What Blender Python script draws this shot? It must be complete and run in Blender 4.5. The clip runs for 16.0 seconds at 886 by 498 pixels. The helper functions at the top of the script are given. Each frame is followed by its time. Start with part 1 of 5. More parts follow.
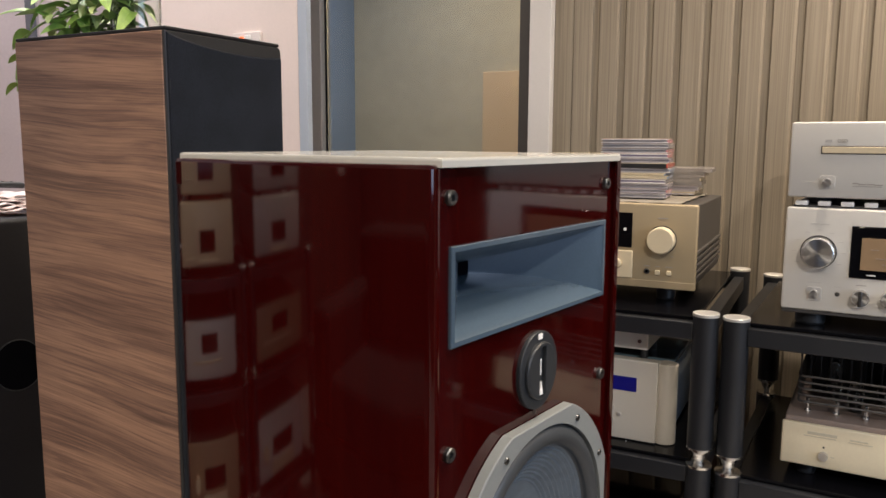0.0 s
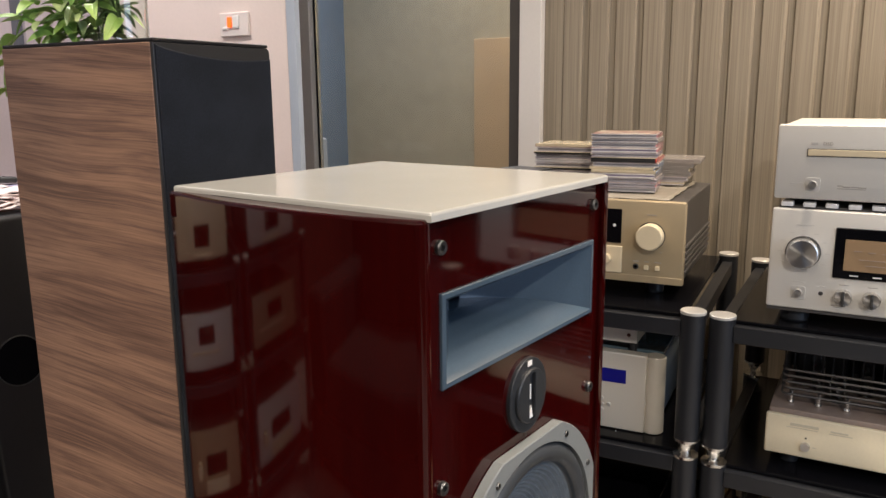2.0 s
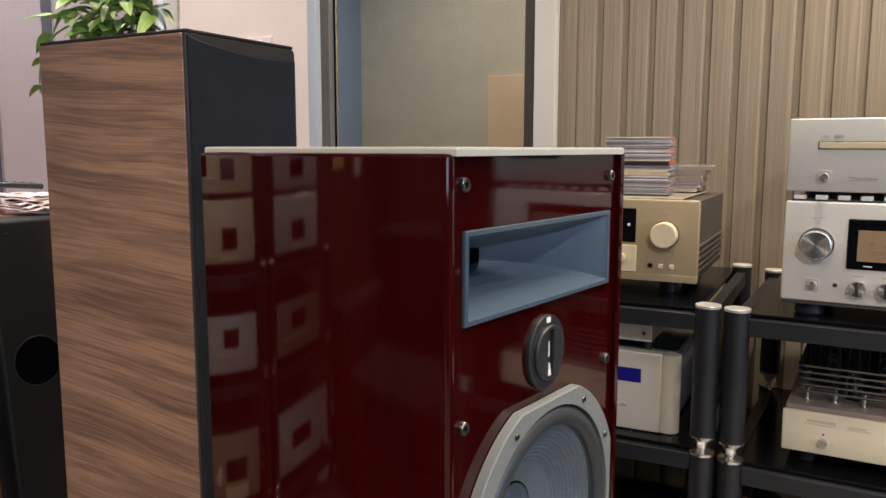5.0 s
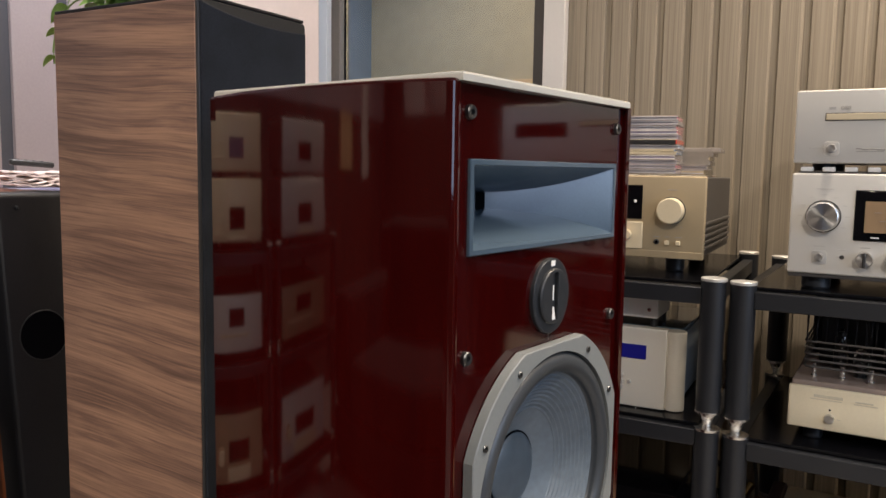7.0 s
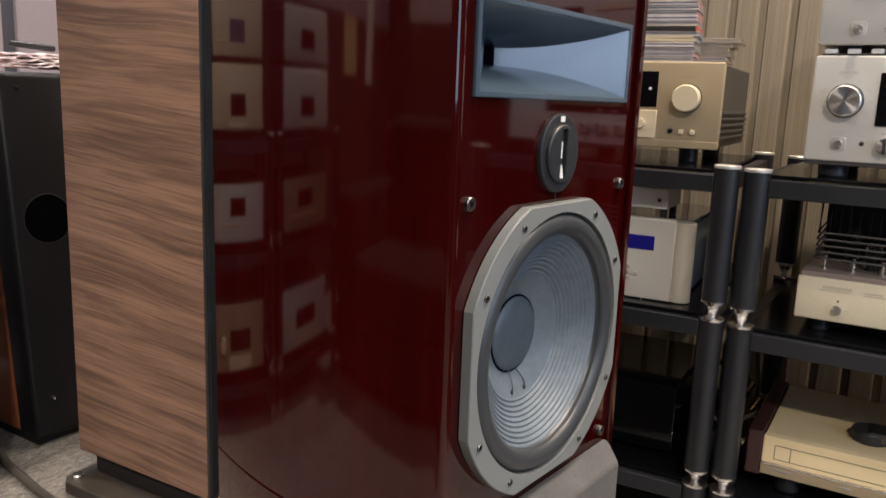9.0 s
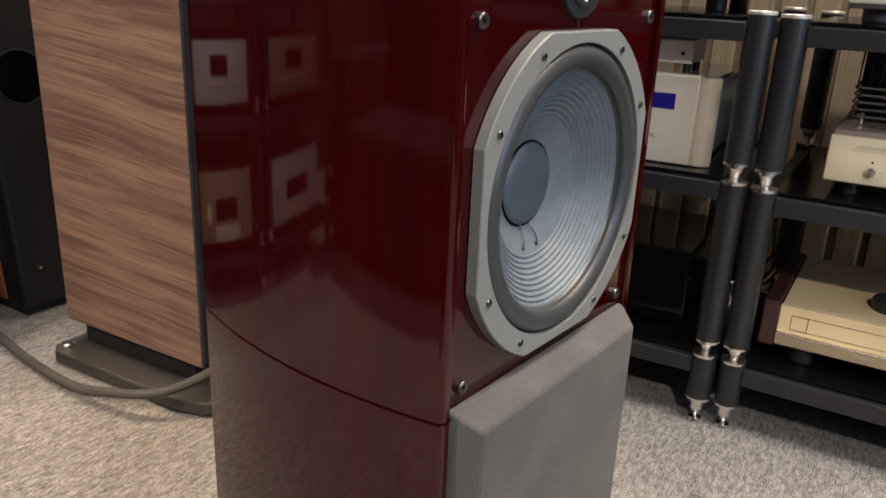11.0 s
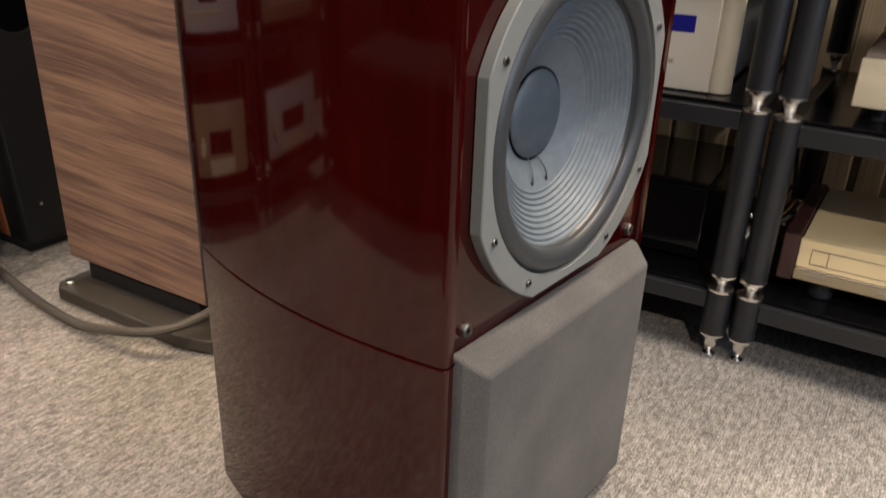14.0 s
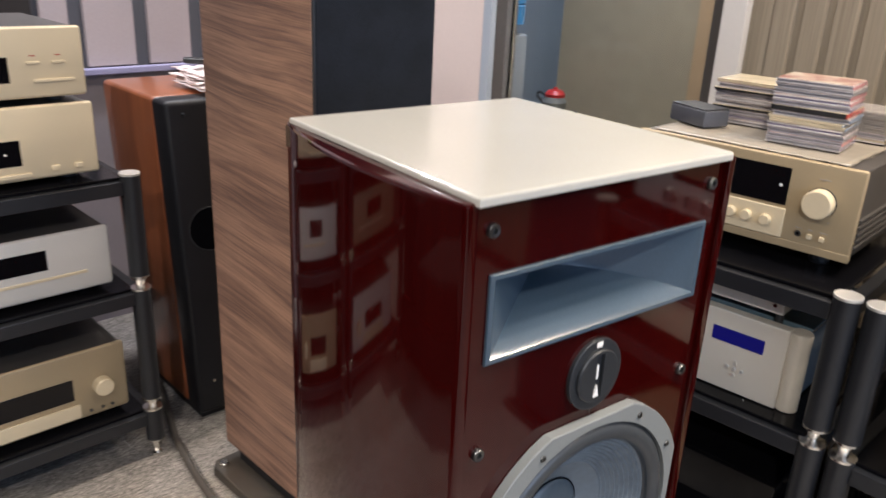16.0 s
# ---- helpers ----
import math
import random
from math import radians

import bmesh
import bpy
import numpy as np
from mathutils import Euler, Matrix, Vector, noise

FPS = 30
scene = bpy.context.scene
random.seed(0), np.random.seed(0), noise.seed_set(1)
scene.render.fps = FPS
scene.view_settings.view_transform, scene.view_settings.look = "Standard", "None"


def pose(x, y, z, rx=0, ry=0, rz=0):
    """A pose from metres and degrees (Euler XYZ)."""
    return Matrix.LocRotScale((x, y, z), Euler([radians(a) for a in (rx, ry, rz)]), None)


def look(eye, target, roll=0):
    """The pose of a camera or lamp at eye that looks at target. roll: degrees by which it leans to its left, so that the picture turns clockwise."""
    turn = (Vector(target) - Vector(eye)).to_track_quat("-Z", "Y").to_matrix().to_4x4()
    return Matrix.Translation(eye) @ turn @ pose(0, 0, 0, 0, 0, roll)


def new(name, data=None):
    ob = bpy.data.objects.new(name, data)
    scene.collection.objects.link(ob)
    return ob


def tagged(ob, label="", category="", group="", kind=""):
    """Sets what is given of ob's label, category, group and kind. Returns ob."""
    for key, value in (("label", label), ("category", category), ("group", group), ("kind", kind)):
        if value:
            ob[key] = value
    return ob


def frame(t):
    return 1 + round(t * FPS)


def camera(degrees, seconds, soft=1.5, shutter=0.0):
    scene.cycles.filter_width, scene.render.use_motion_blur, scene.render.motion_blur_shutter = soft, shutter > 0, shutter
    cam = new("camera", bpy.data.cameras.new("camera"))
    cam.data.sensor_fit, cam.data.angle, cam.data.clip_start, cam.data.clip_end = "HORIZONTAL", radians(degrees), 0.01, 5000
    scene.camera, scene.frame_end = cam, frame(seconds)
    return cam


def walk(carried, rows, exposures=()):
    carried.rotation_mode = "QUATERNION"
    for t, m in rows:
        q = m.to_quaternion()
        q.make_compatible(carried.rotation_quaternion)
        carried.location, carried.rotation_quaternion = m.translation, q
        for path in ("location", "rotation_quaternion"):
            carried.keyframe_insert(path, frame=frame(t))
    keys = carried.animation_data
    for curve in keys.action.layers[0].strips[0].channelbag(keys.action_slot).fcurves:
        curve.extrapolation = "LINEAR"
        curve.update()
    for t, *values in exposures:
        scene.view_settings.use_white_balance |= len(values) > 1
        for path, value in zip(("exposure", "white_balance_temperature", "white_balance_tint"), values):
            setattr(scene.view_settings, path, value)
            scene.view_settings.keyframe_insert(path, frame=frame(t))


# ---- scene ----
cam = camera(59.2, 16.0, shutter=0.4)
PATH = [
    (0, (0.189, 0.076, 1.127), (0.0, 2.048, 0.854), 0.3),
    (0.5, (0.206, 0.081, 1.185), (0.023, 2.044, 0.847), 0.2),
    (1, (0.198, 0.086, 1.217), (0.026, 2.04, 0.829), 0.0),
    (1.5, (0.2, 0.075, 1.235), (0.03, 2.027, 0.835), -0.4),
    (2, (0.194, 0.07, 1.23), (0.021, 2.023, 0.832), -0.5),
    (2.5, (0.194, 0.069, 1.219), (0.015, 2.023, 0.83), -0.5),
    (3, (0.181, 0.065, 1.203), (-0.007, 2.02, 0.828), -0.4),
    (3.5, (0.18, 0.05, 1.186), (-0.013, 2.009, 0.833), -0.2),
    (4, (0.177, 0.04, 1.161), (-0.018, 2.004, 0.837), -0.2),
    (6.5, (0.195, 0.008, 1.035), (-0.019, 1.987, 0.836), 0.7),
    (7, (0.188, 0.009, 1.009), (-0.031, 1.986, 0.806), 0.9),
    (7.5, (0.203, 0.012, 0.987), (-0.022, 1.986, 0.76), 1.2),
    (8, (0.203, 0.013, 0.962), (-0.023, 1.983, 0.695), 1.5),
    (8.5, (0.193, 0.021, 0.937), (-0.035, 1.982, 0.616), 1.9),
    (8.7, (0.196, 0.021, 0.926), (-0.038, 1.977, 0.582), 2.1),
    (10.8, (0.179, 0.103, 0.844), (-0.032, 1.991, 0.219), 2.6),
    (11, (0.179, 0.111, 0.835), (-0.032, 1.989, 0.18), 2.6),
    (11.5, (0.175, 0.132, 0.814), (-0.033, 1.981, 0.083), 2.7),
    (12, (0.183, 0.15, 0.801), (-0.022, 1.968, -0.006), 2.6),
    (12.5, (0.181, 0.172, 0.784), (-0.023, 1.959, -0.091), 2.4),
    (13, (0.18, 0.191, 0.767), (-0.023, 1.96, -0.142), 2.2),
    (13.5, (0.178, 0.186, 0.782), (-0.032, 1.962, -0.114), 2.0),
    (14, (0.183, 0.16, 0.825), (-0.045, 1.969, 0.004), 2.0),
    (14.5, (0.214, 0.103, 0.908), (-0.051, 1.952, 0.194), 1.8),
    (15, (0.24, 0.047, 0.984), (-0.093, 1.923, 0.378), 1.7),
    (15.5, (0.281, 0.119, 1.121), (-0.2, 1.966, 0.523), 2.0),
    (15.8, (0.315, 0.137, 1.259), (-0.283, 1.926, 0.599), 2.7),
    (16, (0.350, 0.142, 1.331), (-0.337, 1.882, 0.625), 2.7),
]
walk(cam, [(t, look(eye, target, roll)) for t, eye, target, roll in PATH],
     exposures=[(0, 0.08, 5980, 10), (4, 0.08, 5980, 10), (8.5, 0.10, 5960, 10), (11, 0.22, 6020, 10), (13.5, 0.11, 6120, 10),
                (14.5, 0.16, 6380, 10), (15, 0.18, 6560, 10), (15.5, 0.24, 6350, 10), (16, 0.26, 5650, 10)])

# ---- light ----
ROOM = pose(0.18, 0.05, 0, 0, 0, -24)
CEILING = 2.65
world = bpy.data.worlds.new("world")
scene.world = world
world.use_nodes = True
world.node_tree.nodes["Background"].inputs[0].default_value = (0.6, 0.7, 1.0, 1)
world.node_tree.nodes["Background"].inputs[1].default_value = 0.15


def area_lamp(name, m, size, watts, colour, spread=160):
    data = bpy.data.lights.new(name, "AREA")
    data.shape, data.size, data.energy, data.color = "DISK", size, watts, colour
    data.spread = radians(spread)
    ob = new(name, data)
    ob.matrix_basis = m
    return ob


WARM, NEUTRAL, COOL = (1.0, 0.805, 0.605), (1.0, 0.905, 0.83), (0.66, 0.785, 1.0)
# recessed ceiling spots along the walls and over the floor (room coordinates)
for x, y, watts, colour in ((-1.25, 1.80, 8, WARM), (0.05, 1.40, 12, WARM), (0.75, 1.40, 11, WARM), (0.40, 1.98, 19, (1.0, 0.76, 0.52)), (1.6, 1.80, 10, WARM),
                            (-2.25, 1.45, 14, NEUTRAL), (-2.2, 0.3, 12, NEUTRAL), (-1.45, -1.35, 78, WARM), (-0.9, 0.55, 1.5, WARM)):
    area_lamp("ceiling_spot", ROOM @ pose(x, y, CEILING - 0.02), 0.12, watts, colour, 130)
# a narrow downlight on the carpet in front of the horn and woofer
area_lamp("ceiling_spot", ROOM @ pose(0.27, 0.90, CEILING - 0.02), 0.10, 6, (1.0, 0.87, 0.72), 48)
# the wide flood that lights the racks from in front
area_lamp("ceiling_flood", ROOM @ pose(1.1, -1.3, CEILING - 0.02), 0.16, 82, (1.0, 0.85, 0.69), 168)
# a narrow warm spot on the carpet at the foot of the tower loudspeaker
area_lamp("ceiling_spot", ROOM @ pose(-1.17, 0.84, CEILING - 0.02), 0.08, 1.3, (1.0, 0.72, 0.42), 26)
# daylight from the shop window in the side wall
window_light = bpy.data.lights.new("window_daylight", "AREA")
window_light.shape, window_light.size, window_light.size_y = "RECTANGLE", 1.8, 1.3
window_light.energy, window_light.color = 33, COOL
new("window_daylight", window_light).matrix_basis = ROOM @ pose(2.38, 0.1, 1.55, 90, 0, 90)

# ---- materials ----


def nodes_of(name):
    m = bpy.data.materials.new(name)
    m.use_nodes = True
    t = m.node_tree
    return m, t, t.nodes["Principled BSDF"]


def link(t, a, b):
    t.links.new(a, b)


def node(t, kind, **values):
    n = t.nodes.new(kind)
    for key, value in values.items():
        n.inputs[key].default_value = value
    return n


def coords(t, scale=(1, 1, 1), turn=(0, 0, 0)):
    c = t.nodes.new("ShaderNodeTexCoord")
    m = t.nodes.new("ShaderNodeMapping")
    m.inputs["Scale"].default_value = scale
    m.inputs["Rotation"].default_value = [radians(a) for a in turn]
    link(t, c.outputs["Object"], m.inputs["Vector"])
    return m.outputs["Vector"]


def ramp(t, source, stops):
    r = t.nodes.new("ShaderNodeValToRGB")
    e = r.color_ramp.elements
    while len(e) < len(stops):
        e.new(0.5)
    for k, (p, c) in enumerate(stops):
        e[k].position, e[k].color = p, (*c, 1)
    link(t, source, r.inputs[0])
    return r.outputs[0]


def bump(t, bsdf, source, strength, distance=0.002):
    b = node(t, "ShaderNodeBump", Strength=strength, Distance=distance)
    link(t, source, b.inputs["Height"])
    link(t, b.outputs[0], bsdf.inputs["Normal"])


def plain(name, colour, rough=0.5, metal=0.0, vary=0.12, grain=180.0, relief=0.05, coat=0.0, stretch=(1, 1, 1), spec=0.5):
    """A surface with a fine grain and broad soft unevenness."""
    m, t, b = nodes_of(name)
    v = coords(t, stretch)
    fine, broad = node(t, "ShaderNodeTexNoise", Scale=grain, Detail=3.0), node(t, "ShaderNodeTexNoise", Scale=4.0, Detail=3.0)
    link(t, v, fine.inputs["Vector"]), link(t, v, broad.inputs["Vector"])
    mix = t.nodes.new("ShaderNodeMath")
    mix.operation = "ADD"
    link(t, fine.outputs[0], mix.inputs[0]), link(t, broad.outputs[0], mix.inputs[1])
    lo, hi = [c * (1 - vary) for c in colour], [min(1, c * (1 + vary)) for c in colour]
    half = t.nodes.new("ShaderNodeMath")
    half.operation = "MULTIPLY"
    half.inputs[1].default_value = 0.5
    link(t, mix.outputs[0], half.inputs[0])
    link(t, ramp(t, half.outputs[0], ((0.3, lo), (0.7, hi))), b.inputs["Base Color"])
    rr = node(t, "ShaderNodeMapRange", **{"To Min": max(0.0, rough * 0.85), "To Max": min(1, rough * 1.2)})
    link(t, broad.outputs[0], rr.inputs[0])
    link(t, rr.outputs[0], b.inputs["Roughness"])
    b.inputs["Metallic"].default_value = metal
    b.inputs["Specular IOR Level"].default_value = spec
    b.inputs["Coat Weight"].default_value = coat
    b.inputs["Coat Roughness"].default_value = 0.03
    if relief:
        bump(t, b, fine.outputs[0], relief, 0.001)
    return m


def turned(m):
    """Fine rings of a lathe: highlights spread out from the axis."""
    t = m.node_tree
    b = t.nodes["Principled BSDF"]
    g = t.nodes.new("ShaderNodeTangent")
    g.direction_type, g.axis = "RADIAL", "Z"
    link(t, g.outputs[0], b.inputs["Tangent"])
    b.inputs["Anisotropic"].default_value = 0.85


def mahogany():
    m, t, b = nodes_of("red_lacquered_wood")
    v = coords(t, (26, 26, 1.6))
    n1, n2 = node(t, "ShaderNodeTexNoise", Scale=4.0, Detail=6.0, Roughness=0.6), node(t, "ShaderNodeTexNoise", Scale=0.5, Detail=3.0)
    link(t, v, n1.inputs["Vector"]), link(t, v, n2.inputs["Vector"])
    a = t.nodes.new("ShaderNodeMath")
    a.operation = "MULTIPLY_ADD"
    a.inputs[1].default_value = 0.5
    link(t, n1.outputs[0], a.inputs[0])
    h = t.nodes.new("ShaderNodeMath")
    h.operation = "MULTIPLY"
    h.inputs[1].default_value = 0.5
    link(t, n2.outputs[0], h.inputs[0]), link(t, h.outputs[0], a.inputs[2])
    link(t, ramp(t, a.outputs[0], ((0.3, (0.017, 0.0006, 0.0007)), (0.5, (0.023, 0.0009, 0.0008)), (0.72, (0.031, 0.0016, 0.0010)))), b.inputs["Base Color"])
    b.inputs["Roughness"].default_value = 0.5
    b.inputs["Specular IOR Level"].default_value = 0.0
    b.inputs["Coat Weight"].default_value = 0.9
    b.inputs["Coat IOR"].default_value = 1.52
    b.inputs["Coat Roughness"].default_value = 0.062
    w = node(t, "ShaderNodeTexNoise", Scale=9.0, Detail=1.0)
    link(t, coords(t), w.inputs["Vector"])
    peel = node(t, "ShaderNodeTexNoise", Scale=70.0, Detail=1.0)
    link(t, coords(t, (1, 1, 0.45)), peel.inputs["Vector"])
    waves = t.nodes.new("ShaderNodeMath")
    waves.operation = "MULTIPLY_ADD"
    waves.inputs[1].default_value = 0.07
    link(t, peel.outputs[0], waves.inputs[0]), link(t, w.outputs[0], waves.inputs[2])
    cb = node(t, "ShaderNodeBump", Strength=0.06, Distance=0.004)
    link(t, waves.outputs[0], cb.inputs["Height"])
    link(t, cb.outputs[0], b.inputs["Coat Normal"])
    return m


def veneer():
    """Brown walnut print whose grain runs across the panel."""
    m, t, b = nodes_of("walnut_veneer")
    v = coords(t, (1, 0.55, 1), (-7, 0, 0))
    warp = node(t, "ShaderNodeTexNoise", Scale=2.6, Detail=2.0)
    link(t, v, warp.inputs["Vector"])
    off = t.nodes.new("ShaderNodeVectorMath")
    off.operation = "MULTIPLY_ADD"
    off.inputs[1].default_value = (0, 0, 0.06)
    link(t, warp.outputs["Color"], off.inputs[0]), link(t, v, off.inputs[2])
    sc = t.nodes.new("ShaderNodeVectorMath")
    sc.operation = "MULTIPLY"
    sc.inputs[1].default_value = (1.0, 1.5, 21.0)
    link(t, off.outputs[0], sc.inputs[0])
    broad = node(t, "ShaderNodeTexNoise", Scale=1.1, Detail=5.0, Roughness=0.55)
    link(t, sc.outputs[0], broad.inputs["Vector"])
    sf = t.nodes.new("ShaderNodeVectorMath")
    sf.operation = "MULTIPLY"
    sf.inputs[1].default_value = (1.0, 3.6, 125.0)
    link(t, off.outputs[0], sf.inputs[0])
    fine = node(t, "ShaderNodeTexNoise", Scale=1.6, Detail=5.0, Roughness=0.65, Distortion=0.45)
    link(t, sf.outputs[0], fine.inputs["Vector"])
    a = t.nodes.new("ShaderNodeMath")
    a.operation = "MULTIPLY_ADD"
    a.inputs[1].default_value = 0.54
    link(t, fine.outputs[0], a.inputs[0])
    h = t.nodes.new("ShaderNodeMath")
    h.operation = "MULTIPLY"
    h.inputs[1].default_value = 0.46
    link(t, broad.outputs[0], h.inputs[0]), link(t, h.outputs[0], a.inputs[2])
    grain_colour = ramp(t, a.outputs[0], ((0.35, (0.110, 0.065, 0.050)), (0.44, (0.168, 0.100, 0.073)), (0.52, (0.225, 0.136, 0.096)), (0.66, (0.285, 0.175, 0.124))))
    # broad dark bands of heartwood
    sb = t.nodes.new("ShaderNodeVectorMath")
    sb.operation = "MULTIPLY"
    sb.inputs[1].default_value = (1.0, 2.6, 22.0)
    link(t, off.outputs[0], sb.inputs[0])
    bands = node(t, "ShaderNodeTexNoise", Scale=1.3, Detail=6.0, Roughness=0.6, Distortion=0.8)
    link(t, sb.outputs[0], bands.inputs["Vector"])
    heart = t.nodes.new("ShaderNodeMix")
    heart.data_type, heart.blend_type = "RGBA", "MULTIPLY"
    heart.inputs["Factor"].default_value = 1.0
    link(t, grain_colour, heart.inputs[6])
    link(t, ramp(t, bands.outputs[0], ((0.39, (0.64, 0.62, 0.65)), (0.46, (0.81, 0.79, 0.81)), (0.53, (1.0, 1.0, 1.0)), (0.66, (1.05, 1.04, 1.02)))), heart.inputs[7])
    # thin dark pores along the grain
    sp = t.nodes.new("ShaderNodeVectorMath")
    sp.operation = "MULTIPLY"
    sp.inputs[1].default_value = (1.0, 11.0, 430.0)
    link(t, off.outputs[0], sp.inputs[0])
    pores = node(t, "ShaderNodeTexNoise", Scale=1.0, Detail=2.0, Roughness=0.6)
    link(t, sp.outputs[0], pores.inputs["Vector"])
    pored = t.nodes.new("ShaderNodeMix")
    pored.data_type, pored.blend_type = "RGBA", "MULTIPLY"
    pored.inputs["Factor"].default_value = 1.0
    link(t, heart.outputs[2], pored.inputs[6])
    link(t, ramp(t, pores.outputs[0], ((0.36, (0.70, 0.68, 0.68)), (0.50, (1.0, 1.0, 1.0)), (0.68, (1.08, 1.07, 1.06)))), pored.inputs[7])
    link(t, pored.outputs[2], b.inputs["Base Color"])
    b.inputs["Roughness"].default_value = 0.55
    bump(t, b, fine.outputs[0], 0.08, 0.001)
    return m


def carpet_material():
    m, t, b = nodes_of("loop_carpet")
    c = t.nodes.new("ShaderNodeTexCoord")
    info = t.nodes.new("ShaderNodeObjectInfo")
    mp = t.nodes.new("ShaderNodeMapping")
    mp.inputs["Scale"].default_value = (1.0, 0.30, 1)
    link(t, c.outputs["Object"], mp.inputs["Vector"])
    shift = t.nodes.new("ShaderNodeVectorMath")
    shift.operation = "ADD"
    link(t, mp.outputs[0], shift.inputs[0])
    k = t.nodes.new("ShaderNodeMath")
    k.operation = "MULTIPLY"
    k.inputs[1].default_value = 37.0
    link(t, info.outputs["Random"], k.inputs[0]), link(t, k.outputs[0], shift.inputs[1])
    tuft = node(t, "ShaderNodeTexNoise", Scale=520.0, Detail=2.0, Roughness=0.7)
    fleck = node(t, "ShaderNodeTexNoise", Scale=150.0, Detail=3.0, Roughness=0.7)
    broad = node(t, "ShaderNodeTexNoise", Scale=5.0, Detail=3.0)
    for n in (tuft, fleck, broad):
        link(t, shift.outputs[0], n.inputs["Vector"])
    a = t.nodes.new("ShaderNodeMath")
    a.operation = "MULTIPLY_ADD"
    a.inputs[1].default_value = 0.5
    link(t, tuft.outputs[0], a.inputs[0])
    h = t.nodes.new("ShaderNodeMath")
    h.operation = "MULTIPLY"
    h.inputs[1].default_value = 0.5
    link(t, fleck.outputs[0], h.inputs[0]), link(t, h.outputs[0], a.inputs[2])
    rows = t.nodes.new("ShaderNodeTexWave")
    rows.bands_direction = "X"
    rows.inputs["Scale"].default_value = 62.0
    rows.inputs["Distortion"].default_value = 2.2
    rows.inputs["Detail"].default_value = 2.0
    rows.inputs["Detail Scale"].default_value = 6.0
    link(t, c.outputs["Object"], rows.inputs["Vector"])
    comb = t.nodes.new("ShaderNodeMath")
    comb.operation = "MULTIPLY_ADD"
    comb.inputs[1].default_value = 0.035
    link(t, rows.outputs["Fac"], comb.inputs[0]), link(t, a.outputs[0], comb.inputs[2])
    col = ramp(t, comb.outputs[0], ((0.36, (0.076, 0.071, 0.065)), (0.47, (0.155, 0.146, 0.135)), (0.55, (0.235, 0.222, 0.206)), (0.67, (0.385, 0.364, 0.340))))
    mx = t.nodes.new("ShaderNodeMix")
    mx.data_type, mx.blend_type = "RGBA", "MULTIPLY"
    mx.inputs["Factor"].default_value = 0.5
    link(t, col, mx.inputs[6])
    link(t, ramp(t, broad.outputs[0], ((0.3, (0.72, 0.71, 0.69)), (0.7, (1.0, 1.0, 1.0)))), mx.inputs[7])
    link(t, mx.outputs[2], b.inputs["Base Color"])
    b.inputs["Roughness"].default_value = 0.95
    b.inputs["Specular IOR Level"].default_value = 0.1
    bump(t, b, comb.outputs[0], 0.65, 0.004)
    return m


def streaked(name, lo, hi, rough=0.7):
    """Wall cladding with fine upright streaks, each board a little different."""
    m, t, b = nodes_of(name)
    info = t.nodes.new("ShaderNodeObjectInfo")
    add = t.nodes.new("ShaderNodeVectorMath")
    add.operation = "ADD"
    k = t.nodes.new("ShaderNodeMath")
    k.operation = "MULTIPLY"
    k.inputs[1].default_value = 23.0
    link(t, info.outputs["Random"], k.inputs[0])
    link(t, coords(t, (260, 260, 2.2)), add.inputs[0]), link(t, k.outputs[0], add.inputs[1])
    n = node(t, "ShaderNodeTexNoise", Scale=1.0, Detail=4.0, Roughness=0.6)
    link(t, add.outputs[0], n.inputs["Vector"])
    link(t, ramp(t, n.outputs[0], ((0.3, lo), (0.72, hi))), b.inputs["Base Color"])
    b.inputs["Roughness"].default_value = rough
    bump(t, b, n.outputs[0], 0.15, 0.001)
    return m


def mesh_cloth(name, lo, hi, scale=620.0):
    m, t, b = nodes_of(name)
    v = coords(t)
    n = node(t, "ShaderNodeTexVoronoi", Scale=scale)
    link(t, v, n.inputs["Vector"])
    w = node(t, "ShaderNodeTexNoise", Scale=9.0, Detail=4.0)
    link(t, v, w.inputs["Vector"])
    a = t.nodes.new("ShaderNodeMath")
    a.operation = "MULTIPLY_ADD"
    a.inputs[1].default_value = 0.6
    link(t, n.outputs["Distance"], a.inputs[0]), link(t, w.outputs[0], a.inputs[2])
    link(t, ramp(t, a.outputs[0], ((0.35, hi), (1.0, lo))), b.inputs["Base Color"])
    b.inputs["Roughness"].default_value = 0.9
    b.inputs["Sheen Weight"].default_value = 0.05
    b.inputs["Specular IOR Level"].default_value = 0.2
    bump(t, b, n.outputs["Distance"], 0.3, 0.001)
    return m


def picture_print(name, dark, mid, light, scale=16.0):
    """Printed sleeve picture: soft patches of three inks."""
    m, t, b = nodes_of(name)
    v = coords(t)
    n = node(t, "ShaderNodeTexNoise", Scale=scale, Detail=2.5, Roughness=0.5, Distortion=0.8)
    link(t, v, n.inputs["Vector"])
    link(t, ramp(t, n.outputs[0], ((0.36, dark), (0.50, mid), (0.60, light))), b.inputs["Base Color"])
    b.inputs["Roughness"].default_value = 0.3
    b.inputs["Coat Weight"].default_value = 0.4
    return m


def glass_material(name, colour=(1, 1, 1), rough=0.0, ior=1.45):
    m, t, b = nodes_of(name)
    b.inputs["Base Color"].default_value = (*colour, 1)
    b.inputs["Transmission Weight"].default_value = 1.0
    b.inputs["Roughness"].default_value = rough
    b.inputs["IOR"].default_value = ior
    return m


def glow(name, colour, strength):
    m, t, b = nodes_of(name)
    b.inputs["Base Color"].default_value = (*colour, 1)
    b.inputs["Emission Color"].default_value = (*colour, 1)
    b.inputs["Emission Strength"].default_value = strength
    return m


